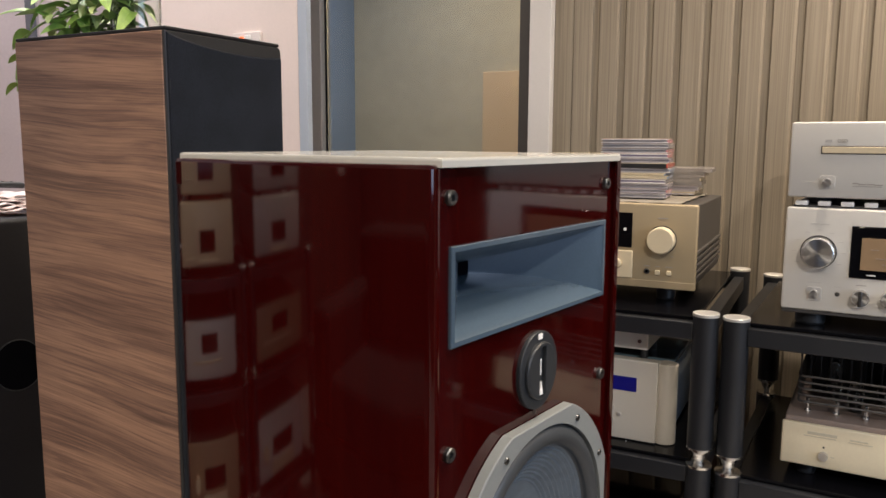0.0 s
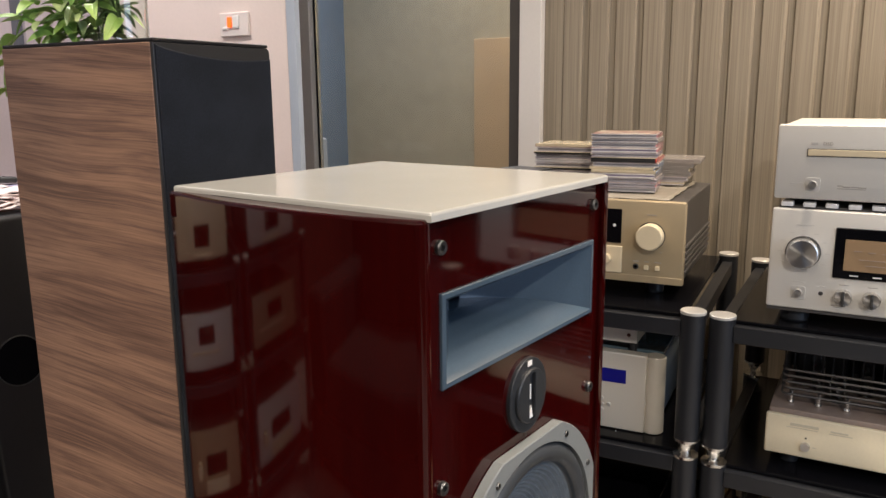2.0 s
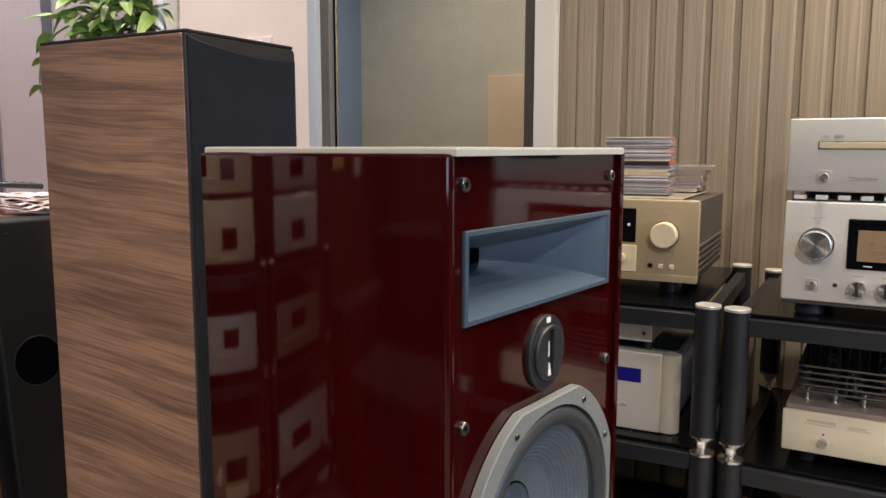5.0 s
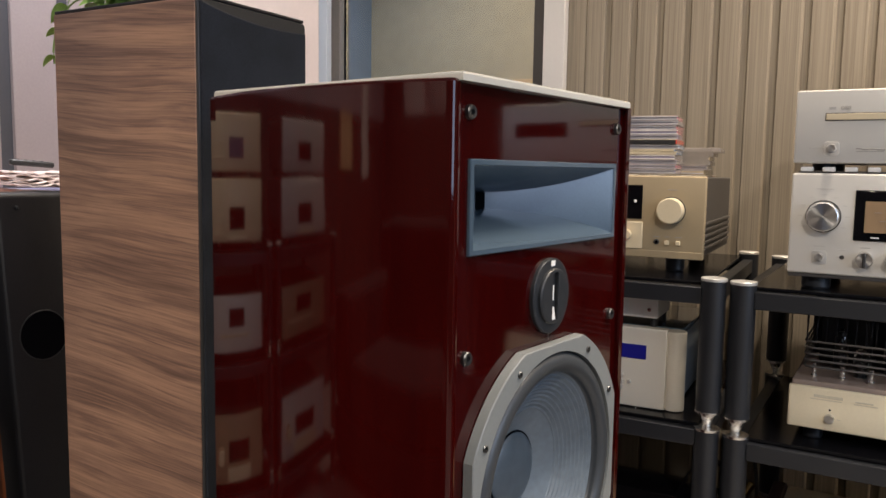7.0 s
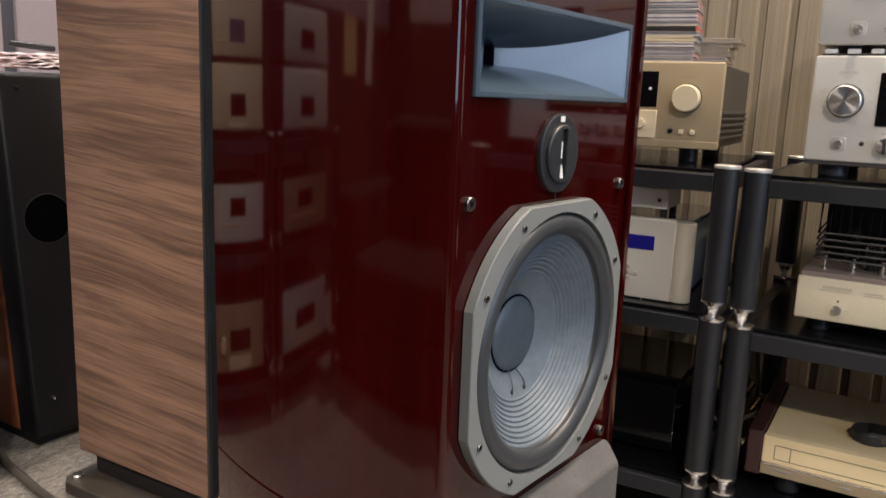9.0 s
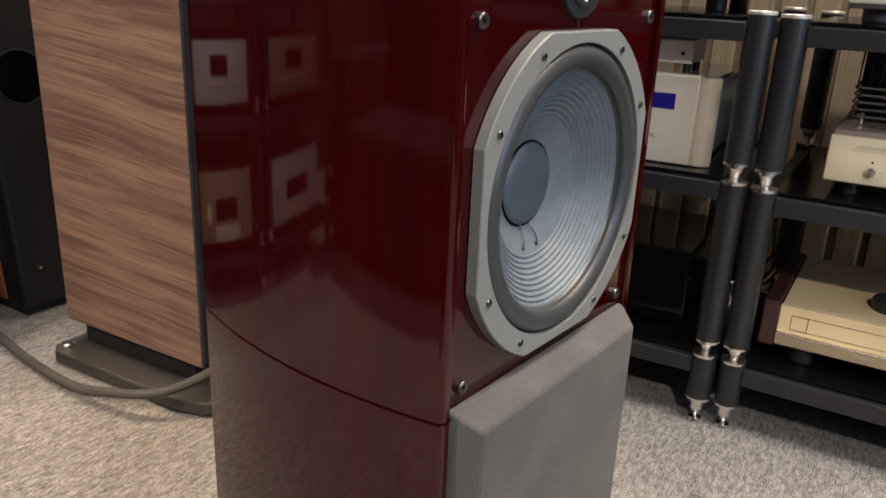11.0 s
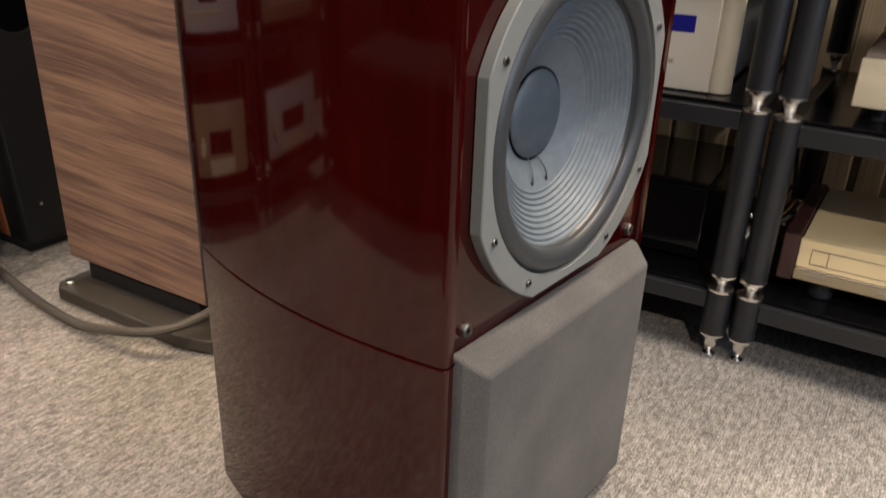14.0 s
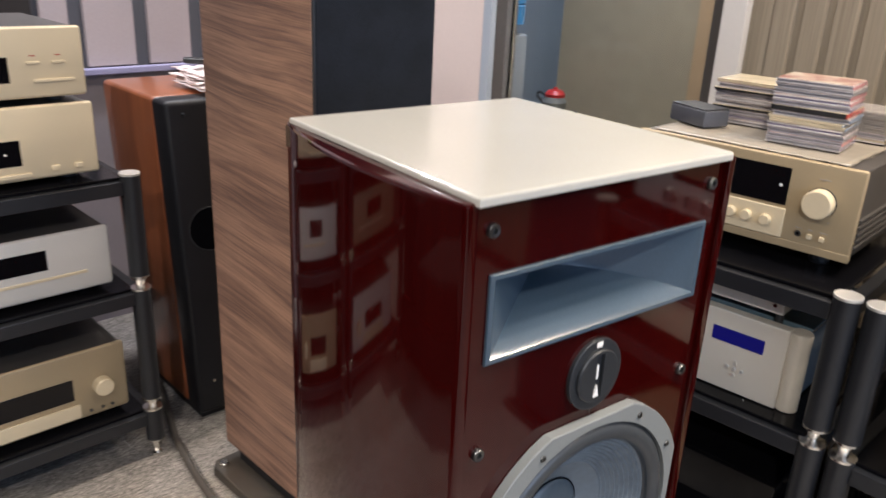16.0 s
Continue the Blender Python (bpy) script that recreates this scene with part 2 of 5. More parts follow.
RED = mahogany()
WALNUT = veneer()
CARPET = carpet_material()
CLADDING = streaked("streaked_wall_board", (0.200, 0.167, 0.120), (0.325, 0.279, 0.208))
JOINT = plain("warm_brown_joint", (0.13, 0.085, 0.05), 0.8, vary=0.15, grain=60)
CREAM = plain("cream_gloss_paint", (0.455, 0.447, 0.402), 0.24, vary=0.03, relief=0.0, coat=0.35)
HORN = plain("grey_blue_horn", (0.054, 0.081, 0.110), 0.2, vary=0.08, grain=300, relief=0.02, spec=0.9)
CAST = plain("grey_painted_casting", (0.172, 0.182, 0.178), 0.38, vary=0.06, grain=260)
CONE = plain("grey_coated_cone", (0.110, 0.134, 0.156), 0.5, vary=0.22, grain=90, relief=0.12)
CAP = plain("dark_grey_dust_cap", (0.052, 0.070, 0.090), 0.40, vary=0.22, grain=60, relief=0.08)
RUBBER = plain("grey_rubber_surround", (0.036, 0.040, 0.044), 0.36, vary=0.1)
GRILLE = mesh_cloth("grey_grille_cloth", (0.070, 0.067, 0.066), (0.132, 0.126, 0.119))
BLACK_CLOTH = mesh_cloth("black_grille_cloth", (0.008, 0.0105, 0.016), (0.020, 0.0245, 0.036))
BLACK = plain("satin_black_paint", (0.011, 0.011, 0.013), 0.42, vary=0.2, spec=0.35)
BLACK_PLASTIC = plain("black_moulded_plastic", (0.018, 0.020, 0.023), 0.42, vary=0.15)
PLINTH = plain("dark_brown_plinth_paint", (0.036, 0.031, 0.026), 0.5, vary=0.15)
RACK = plain("anthracite_rack_paint", (0.014, 0.015, 0.0175), 0.38, vary=0.15, grain=400)
CHROME = plain("brushed_chrome", (0.82, 0.80, 0.76), 0.24, 1.0, vary=0.08, relief=0.02)
SATIN = plain("satin_turned_metal", (0.66, 0.65, 0.63), 0.30, 1.0, vary=0.06, relief=0.0)
turned(SATIN)
CAP_METAL = plain("satin_cap_metal", (0.72, 0.70, 0.65), 0.36, 0.6, vary=0.06, relief=0.02)
STEEL = plain("dark_screw_steel", (0.13, 0.13, 0.13), 0.38, 1.0, vary=0.15)
# black without reflections: stands for shade in openings, also the door seal
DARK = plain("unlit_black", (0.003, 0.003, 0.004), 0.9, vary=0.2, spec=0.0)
SMOKED = plain("black_glass", (0.004, 0.004, 0.005), 0.07, vary=0.2, relief=0.0, spec=0.3)
SHELF_GLASS = plain("satin_black_shelf_glass", (0.004, 0.004, 0.005), 0.16, vary=0.2, relief=0.0, spec=0.14)
SILVER = plain("silver_anodised_panel", (0.61, 0.59, 0.54), 0.42, 0.15, vary=0.04, grain=500, relief=0.02, stretch=(0.2, 1, 4))
GOLD = plain("champagne_anodised_panel", (0.36, 0.285, 0.172), 0.40, 0.2, vary=0.05, grain=500, relief=0.02, stretch=(0.2, 1, 4))
PALE_GOLD = plain("pale_champagne_panel", (0.66, 0.56, 0.375), 0.42, 0.12, vary=0.05, grain=500, relief=0.02, stretch=(0.2, 1, 4))
DECK_GOLD = plain("bright_gold_panel", (0.88, 0.70, 0.40), 0.42, 0.1, vary=0.05, grain=500, relief=0.02, stretch=(0.2, 1, 4))
COOL_SILVER = plain("cool_silver_panel", (0.66, 0.62, 0.53), 0.42, 0.15, vary=0.05, grain=400, relief=0.02)
GREY_CASE = plain("dark_grey_steel_case", (0.075, 0.070, 0.066), 0.5, 0.3, vary=0.12, grain=500)
IVORY = plain("ivory_panel_paint", (0.74, 0.65, 0.46), 0.4, vary=0.04)
TAUPE = plain("taupe_chassis_paint", (0.27, 0.21, 0.175), 0.5, vary=0.1)
ROSEWOOD = plain("dark_rosewood", (0.045, 0.017, 0.015), 0.35, vary=0.35, grain=60, stretch=(6, 0.6, 6))
CHERRY = plain("cherry_veneer", (0.27, 0.085, 0.032), 0.3, vary=0.3, grain=40, coat=0.5, relief=0.03, stretch=(8, 8, 0.5))
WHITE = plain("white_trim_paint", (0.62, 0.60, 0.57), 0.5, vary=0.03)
PINK_WALL = plain("pale_pink_wall_paint", (0.74, 0.63, 0.57), 0.75, vary=0.03, grain=120, relief=0.08)
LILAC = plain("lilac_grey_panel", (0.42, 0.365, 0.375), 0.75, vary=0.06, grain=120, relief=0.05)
LILAC_LOW = plain("grey_lilac_wall_paint", (0.22, 0.20, 0.225), 0.7, vary=0.06)
NAVY = plain("slate_frame_paint", (0.095, 0.098, 0.115), 0.5, vary=0.1)
LEDGE_PAINT = plain("lilac_blue_ledge_paint", (0.30, 0.29, 0.46), 0.55, vary=0.05)
PALE_BLUE = plain("pale_blue_grey_trim", (0.40, 0.445, 0.50), 0.5, vary=0.04)
FRAME_GREY = plain("grey_door_frame_paint", (0.15, 0.145, 0.14), 0.5, vary=0.06)
FRAME_DARK = plain("dark_door_frame_paint", (0.06, 0.055, 0.05), 0.5, vary=0.06)
OLIVE_WALL = plain("olive_brown_plaster", (0.40, 0.34, 0.23), 0.85, vary=0.07, grain=16, relief=0.1)
BLUE_WALL = plain("slate_blue_plaster", (0.17, 0.22, 0.29), 0.85, vary=0.1, grain=30)
TAN = plain("tan_board", (0.52, 0.36, 0.20), 0.7, vary=0.06, grain=40)
CEILING_PAINT = plain("matt_white_ceiling", (0.62, 0.60, 0.57), 0.9, vary=0.03)
# near-black brown: skirting, floor base and the unseen walls mirrored in the lacquer
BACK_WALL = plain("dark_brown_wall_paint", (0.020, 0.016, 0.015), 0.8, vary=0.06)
FILM = plain("crinkled_milky_film", (0.27, 0.245, 0.20), 0.35, vary=0.15, grain=40)
PAPER = plain("white_paper", (0.74, 0.65, 0.64), 0.8, vary=0.04)
CABLE = plain("braided_grey_cable", (0.046, 0.040, 0.034), 0.7, vary=0.35, grain=420, relief=0.4)
PALE_LEAF = plain("pale_green_leaf", (0.40, 0.50, 0.20), 0.45, vary=0.2, grain=60, relief=0.1)
LEAF = plain("fresh_green_leaf", (0.29, 0.46, 0.10), 0.42, vary=0.3, grain=60, relief=0.1)
STEM = plain("pale_green_stem", (0.20, 0.30, 0.09), 0.5, vary=0.2)
JEWELS = [plain("clear_case_plastic", c, 0.12, vary=0.15, coat=0.6, grain=30, relief=0.0) for c in ((0.50, 0.47, 0.47), (0.36, 0.335, 0.36), (0.62, 0.59, 0.58))]
BLUE_LCD = glow("lit_blue_display", (0.001, 0.001, 0.12), 0.22)
AMBER = glow("lit_amber_meter", (0.24, 0.155, 0.08), 0.10)
NEON = glow("lit_orange_rocker", (0.9, 0.12, 0.01), 1.2)
CLEAR = glass_material("clear_glass", (0.95, 0.98, 0.97))
PANE = glass_material("door_glass", (0.93, 0.95, 0.93), ior=1.25)
PALE_INK = plain("faint_print", (0.55, 0.49, 0.36), 0.5, vary=0.1, relief=0.0)
FAINT = plain("pale_grey_print", (0.50, 0.48, 0.44), 0.5, vary=0.1, relief=0.0)
INK = plain("grey_print", (0.30, 0.28, 0.25), 0.6, vary=0.1, relief=0.0)
WHITE_PLASTIC = plain("white_plastic", (0.80, 0.78, 0.74), 0.3, vary=0.04)
SWITCH_PLASTIC = plain("pinkish_white_plastic", (0.74, 0.67, 0.62), 0.4, vary=0.03)
BRASS = plain("gold_plated_plug", (0.70, 0.48, 0.18), 0.25, 1.0, vary=0.1)

# ---- building helpers ----


def box(bm, x0, x1, y0, y1, z0, z1, r=0.0, seg=2):
    """A block between those bounds, its edges rounded by r."""
    made = bmesh.ops.create_cube(bm, size=1.0)["verts"]
    bmesh.ops.scale(bm, vec=(x1 - x0, y1 - y0, z1 - z0), verts=made)
    bmesh.ops.translate(bm, vec=((x0 + x1) / 2, (y0 + y1) / 2, (z0 + z1) / 2), verts=made)
    if r:
        edges = list({e for v in made for e in v.link_edges})
        bmesh.ops.bevel(bm, geom=edges, offset=r, segments=seg, affect="EDGES", profile=0.5)
    return bm


def block(*bounds, r=0.0015, seg=2):
    return box(bmesh.new(), *bounds, r=r, seg=seg)


def lathe(bm, profile, m=None, seg=32, close=True):
    """Turns (radius, height) pairs about local z, laid by the matrix m."""
    m = m or Matrix()
    rings = []
    for r, z in profile:
        if r < 1e-6:
            rings.append([bm.verts.new(m @ Vector((0, 0, z)))])
        else:
            rings.append([bm.verts.new(m @ Vector((r * math.cos(2 * math.pi * k / seg), r * math.sin(2 * math.pi * k / seg), z))) for k in range(seg)])
    for a, b in zip(rings, rings[1:]):
        for k in range(seg):
            q = (k + 1) % seg
            if len(a) == 1 and len(b) == 1:
                continue
            if len(a) == 1:
                bm.faces.new((a[0], b[q], b[k]))
            elif len(b) == 1:
                bm.faces.new((a[k], a[q], b[0]))
            else:
                bm.faces.new((a[k], a[q], b[q], b[k]))
    if close:
        for ring, flip in ((rings[0], True), (rings[-1], False)):
            if len(ring) > 2:
                bm.faces.new(list(reversed(ring)) if flip else ring)
    bmesh.ops.recalc_face_normals(bm, faces=bm.faces)
    return bm


def prism(bm, outline, z0, z1, r=0.0, seg=2):
    """An upright block over a plan outline."""
    low = [bm.verts.new((x, y, z0)) for x, y in outline]
    high = [bm.verts.new((x, y, z1)) for x, y in outline]
    n = len(outline)
    bm.faces.new(list(reversed(low)))
    top = bm.faces.new(high)
    for k in range(n):
        bm.faces.new((low[k], low[(k + 1) % n], high[(k + 1) % n], high[k]))
    bmesh.ops.recalc_face_normals(bm, faces=bm.faces)
    if r:
        bmesh.ops.bevel(bm, geom=list(top.edges), offset=r, segments=seg, affect="EDGES", profile=0.5)
    return bm


def swept(bm, points, r, seg=10):
    """A round rod or cable through the points."""
    pts = [Vector(p) for p in points]
    rings, side = [], Vector((0, 0, 1))
    for k, p in enumerate(pts):
        d = (pts[min(k + 1, len(pts) - 1)] - pts[max(k - 1, 0)]).normalized()
        a = d.cross(side)
        if a.length < 1e-3:
            a = d.cross(Vector((1, 0, 0)))
        a.normalize()
        b = d.cross(a)
        rings.append([bm.verts.new(p + r * (math.cos(2 * math.pi * q / seg) * a + math.sin(2 * math.pi * q / seg) * b)) for q in range(seg)])
    for a, b in zip(rings, rings[1:]):
        for q in range(seg):
            bm.faces.new((a[q], a[(q + 1) % seg], b[(q + 1) % seg], b[q]))
    bm.faces.new(rings[0]), bm.faces.new(list(reversed(rings[-1])))
    bmesh.ops.recalc_face_normals(bm, faces=bm.faces)
    return bm


def smooth_line(points, steps=8):
    """A Catmull-Rom line through the points."""
    p = [Vector(q) for q in points]
    p = [2 * p[0] - p[1], *p, 2 * p[-1] - p[-2]]
    out = []
    for a, b, c, d in zip(p, p[1:], p[2:], p[3:]):
        for k in range(steps):
            t = k / steps
            out.append(0.5 * (2 * b + (c - a) * t + (2 * a - 5 * b + 4 * c - d) * t * t + (3 * b - a - 3 * c + d) * t ** 3))
    return out + [p[-2]]


def finish(name, bm, material):
    me = bpy.data.meshes.new(name)
    bm.to_mesh(me)
    bm.free()
    me.polygons.foreach_set("use_smooth", [True] * len(me.polygons))
    me.set_sharp_from_angle(angle=radians(21))
    me.materials.append(material)
    return me


def part(name, bm, material, parent, label="", at=None):
    ob = new(name, finish(name, bm, material))
    ob.parent = parent
    if at is not None:
        ob.matrix_basis = at
    if label:
        ob["label"] = label
    return ob


def thing(name, m, label, category, group="", kind=""):
    ob = new(name)
    ob.empty_display_size = 0.05
    ob.matrix_basis = m
    return tagged(ob, label, category, group, kind)


def structure(name, bm, material, m, label, category):
    ob = new(name, finish(name, bm, material))
    ob.matrix_basis = m
    return tagged(ob, label, category, kind="structure")


FACE = pose(0, 0, 0, 90)  # turns a lathe's axis from up to the front (-y)


def dial(x, y, z):
    return pose(x, y, z) @ FACE


def knob(name, r, depth, material, parent, x, y, z, label="", seg=40):
    return part(name, lathe(bmesh.new(), ((0, depth), (r * 0.9, depth), (r * 0.97, depth - 0.0015), (r, depth - 0.004), (r, 0)), seg=seg), material, parent, label, dial(x, y, z))


def bar(parent, x, y, z, w, h, name="print", material=None):
    return part(name, block(x - w / 2, x + w / 2, y - 0.0007, y + 0.001, z - h / 2, z + h / 2, r=0), material or INK, parent)

# ---- the room ----
DOOR_L, DOOR_R, TRIM_R, FRONT, GLASS_Y, CLAD_Y = -1.745, -0.937, -0.868, 2.12, 2.27, 2.21
LEFT_X, RIGHT_X, BACK_Y = -2.62, 2.40, -2.40
floor = structure("floor", block(LEFT_X - 0.1, RIGHT_X + 0.1, BACK_Y - 0.1, 4.0, -0.12, -0.008, r=0), BACK_WALL, ROOM, "grey floor under the carpet tiles", "floor")
structure("ceiling", block(LEFT_X - 0.1, RIGHT_X + 0.1, BACK_Y - 0.1, 4.0, CEILING, CEILING + 0.1, r=0), CEILING_PAINT, ROOM, "matt white plastered showroom ceiling", "ceiling")
structure("wall_north", prism(bmesh.new(), [(LEFT_X, FRONT), (DOOR_L - 0.002, FRONT), (DOOR_L - 0.002, FRONT + 0.012), (DOOR_L - 0.076, FRONT + 0.115), (DOOR_L - 0.18, FRONT + 0.22), (LEFT_X, FRONT + 0.22)], 0, CEILING), PINK_WALL, ROOM, "pale pink painted wall beside the glass door", "wall")
structure("wall_lintel", block(DOOR_L, DOOR_R, FRONT, FRONT + 0.22, 2.2, CEILING, r=0), PINK_WALL, ROOM, "pale pink wall above the glass door", "wall")
structure("wall_west", block(LEFT_X - 0.12, LEFT_X, 0.98, FRONT + 0.22, 0, 0.90, r=0), LILAC_LOW, ROOM, "grey-lilac painted lower wall below a ledge", "wall")
# unseen side and back walls, near-black so the lacquer mirrors little light
structure("wall_east", block(RIGHT_X, RIGHT_X + 0.12, BACK_Y, 4.0, 0, CEILING, r=0), BACK_WALL, ROOM, "unseen side wall added near-black to keep reflections dark", "wall")
structure("wall_south", block(LEFT_X, RIGHT_X, BACK_Y - 0.12, BACK_Y, 0, CEILING, r=0), BACK_WALL, ROOM, "unseen wall behind the camera added near-black to keep reflections dark", "wall")
structure("wall_cladding_base", block(DOOR_R + 0.02, RIGHT_X, CLAD_Y + 0.014, CLAD_Y + 0.2, 0, CEILING, r=0), CLADDING, ROOM, "beige wall behind the upright boards", "wall")
structure("trim_right", block(DOOR_R, TRIM_R, CLAD_Y - 0.025, CLAD_Y + 0.0135, 0, CEILING, r=0.004), WHITE, ROOM, "white painted door surround beside the cladding", "trim")
structure("trim_left", block(DOOR_L, DOOR_L + 0.038, FRONT - 0.004, FRONT + 0.022, 0, 2.2, r=0.004), PALE_BLUE, ROOM, "pale blue-grey painted door surround", "trim")
structure("ledge", block(LEFT_X, LEFT_X + 0.03, 0.98, FRONT, 0.90, 0.922, r=0.004), LEDGE_PAINT, ROOM, "thin lilac-blue ledge along the left wall", "trim")
structure("baseboard", block(TRIM_R, RIGHT_X, CLAD_Y - 0.012, CLAD_Y, 0, 0.07, r=0.003), BACK_WALL, ROOM, "low brown skirting under the wall boards", "baseboard")

# upper west wall: wide lilac panels between slate-blue uprights
west = structure("wall_west_upper", block(LEFT_X - 0.12, LEFT_X - 0.02, 0.98, FRONT + 0.22, 0.90, CEILING, r=0), NAVY, ROOM, "slate-blue wall framing behind lilac panels", "wall")
edges = [0.98, 1.115, 1.33, 1.535, 1.755, 2.12]
for a, b in zip(edges, edges[1:]):
    part("panel", block(LEFT_X - 0.02, LEFT_X - 0.004, a + 0.024, b - 0.024, 0.924, CEILING - 0.01, r=0.003), LILAC, west)

# unseen lower wall, near-black to hold the reflection between the racks dark
structure("wall_west_dark", block(LEFT_X - 0.12, LEFT_X, BACK_Y, 0.979, 0, 1.28, r=0), BACK_WALL, ROOM, "unseen near-black lower wall that keeps the mirrored side racks' surroundings dark", "wall")
structure("wall_west_pale", block(LEFT_X - 0.12, LEFT_X, BACK_Y, 0.979, 1.28, CEILING, r=0), LILAC_LOW, ROOM, "grey-lilac painted upper wall behind the side racks", "wall")

# the glass door in its dark frame
door = thing("door_1", ROOM, "glazed door in a grey and dark metal frame", "door", kind="structure")
part("door_frame", block(-1.819, -1.744, GLASS_Y - 0.035, GLASS_Y + 0.025, 0, 2.2, r=0.004), FRAME_GREY, door)
part("seal", block(-1.7437, -1.740, GLASS_Y - 0.010, GLASS_Y + 0.004, 0, 2.2, r=0.001), DARK, door, "black rubber glazing seal")
part("door_frame_right", block(-0.9926, -0.9175, GLASS_Y - 0.03, GLASS_Y + 0.025, 0, 2.2, r=0.003), FRAME_DARK, door)
part("rail", block(-1.739, -0.993, GLASS_Y - 0.025, GLASS_Y + 0.02, 0.0, 0.1, r=0.003), FRAME_DARK, door)
part("rail", block(-1.739, -0.993, GLASS_Y - 0.025, GLASS_Y + 0.02, 2.12, 2.2, r=0.003), FRAME_DARK, door)
pane = part("pane", block(-1.739, -0.993, GLASS_Y - 0.004, GLASS_Y + 0.004, 0.1, 2.12, r=0), PANE, door)
pane.visible_shadow = False

# the passage behind the door
structure("passage_wall", block(-3.6, RIGHT_X, 3.90, 4.0, 0, CEILING, r=0), OLIVE_WALL, ROOM, "olive-brown plastered wall of the passage", "wall")
structure("passage_wall_left", block(-2.90, -2.80, CLAD_Y + 0.05, 3.90, 0, CEILING, r=0), BLUE_WALL, ROOM, "slate-blue plastered side wall of the passage", "wall")
structure("passage_wall_right", block(-0.9, -0.8, CLAD_Y + 0.2, 3.90, 0, CEILING, r=0), OLIVE_WALL, ROOM, "olive plastered side wall of the passage", "wall")
board = thing("notice_board", ROOM, "plain tan board leaning on the passage wall", "board")
part("sheet", block(-1.935, -1.40, 3.875, 3.899, 0.0, 1.50, r=0.004), TAN, board)
area_lamp("passage_light", ROOM @ pose(-1.5, 3.1, CEILING - 0.02), 0.3, 14, WARM, 150)
# unseen cool fill under the ceiling, added to tint the passage's left side
area_lamp("passage_cool_fill", ROOM @ pose(-2.1, 3.0, CEILING - 0.02), 0.3, 11, COOL, 150)

dispenser = thing("water_dispenser", ROOM @ pose(-2.122, 2.62, 0), "blue-grey water dispenser with a blue bottle behind the glass", "water dispenser")
part("cabinet", block(-0.085, 0.085, -0.085, 0.085, 0.0, 1.04, r=0.012, seg=3), plain("bluish_grey_plastic", (0.24, 0.28, 0.33), 0.4, vary=0.06), dispenser)
part("collar", lathe(bmesh.new(), ((0.07, 1.04), (0.075, 1.043), (0.072, 1.058), (0.05, 1.062)), seg=32), BLACK_PLASTIC, dispenser)
part("bottle", lathe(bmesh.new(), ((0.04, 1.058), (0.05, 1.065), (0.100, 1.08), (0.102, 1.15), (0.098, 1.156), (0.102, 1.162), (0.102, 1.27), (0.075, 1.30), (0.0, 1.305)), seg=40), plain("blue_bottle_plastic", (0.05, 0.28, 0.66), 0.15, vary=0.15, coat=0.4), dispenser, "blue plastic bottle")
stool = thing("stool", ROOM @ pose(-2.335, 3.3, 0), "low dark stool standing in the passage", "stool")
part("seat", block(-0.085, 0.085, -0.085, 0.085, 0.58, 0.62, r=0.008), PLINTH, stool)
for sx in (-0.065, 0.065):
    for sy in (-0.065, 0.065):
        part("leg", lathe(bmesh.new(), ((0.012, 0.0), (0.014, 0.582)), seg=14), PLINTH, stool, "", pose(sx, sy, 0))
kettle = thing("kettle", ROOM @ pose(-2.335, 3.3, 0.621), "small grey kettle with a red lid on a stool", "kettle")
part("body", lathe(bmesh.new(), ((0.0, 0.0), (0.05, 0.0), (0.06, 0.01), (0.062, 0.04), (0.05, 0.065), (0.0, 0.066)), seg=28), CAST, kettle)
part("lid", lathe(bmesh.new(), ((0.05, 0.066), (0.052, 0.08), (0.035, 0.098), (0.012, 0.102), (0.010, 0.112), (0.0, 0.114)), seg=28), plain("red_plastic", (0.50, 0.03, 0.03), 0.35), kettle, "red lid")
part("handle", swept(bmesh.new(), smooth_line(((-0.05, 0, 0.06), (-0.10, 0, 0.075), (-0.11, 0, 0.05), (-0.06, 0, 0.02)), 5), 0.007, 8), RUBBER, kettle)

switch = thing("light_switch", ROOM, "white wall switch with a lit orange rocker", "switch")
part("plate", block(-2.034, -1.905, FRONT - 0.010, FRONT + 0.001, 1.420, 1.499, r=0.003), SWITCH_PLASTIC, switch)
part("button", block(-1.995, -1.978, FRONT - 0.017, FRONT - 0.008, 1.450, 1.484, r=0.002), NEON, switch, "lit orange rocker")
part("button", block(-1.974, -1.945, FRONT - 0.015, FRONT - 0.008, 1.446, 1.488, r=0.003), WHITE_PLASTIC, switch)
part("socket", block(-2.020, -2.000, FRONT - 0.014, FRONT - 0.008, 1.442, 1.452, r=0.002), WHITE_PLASTIC, switch)


# two unseen pale strips, added to put upright streaks into the lacquer's reflection
structure("mirrored_strip_west", block(LEFT_X + 0.0005, LEFT_X + 0.02, -1.93, -1.79, 0.96, 2.30, r=0.003), WHITE, ROOM, "unseen white upright added for a pale streak in the reflection", "trim")
structure("mirrored_strip_south", block(-2.20, -1.82, BACK_Y + 0.0005, BACK_Y + 0.02, 1.30, 2.30, r=0.003), LILAC, ROOM, "unseen lilac panel added for a pale streak in the reflection", "trim")

# unseen framed panel, added to give the lacquer its mirrored tan patch
picture = thing("mirrored_tan_panel", ROOM @ pose(LEFT_X, -1.42, 1.02), "unseen framed tan panel added for a tan patch in the reflection", "picture")
part("backing", block(0.0005, 0.008, -0.11, 0.11, 0.0, 0.24, r=0), BACK_WALL, picture)
part("print", block(0.008, 0.010, -0.10, 0.10, 0.01, 0.23, r=0), TAN, picture)
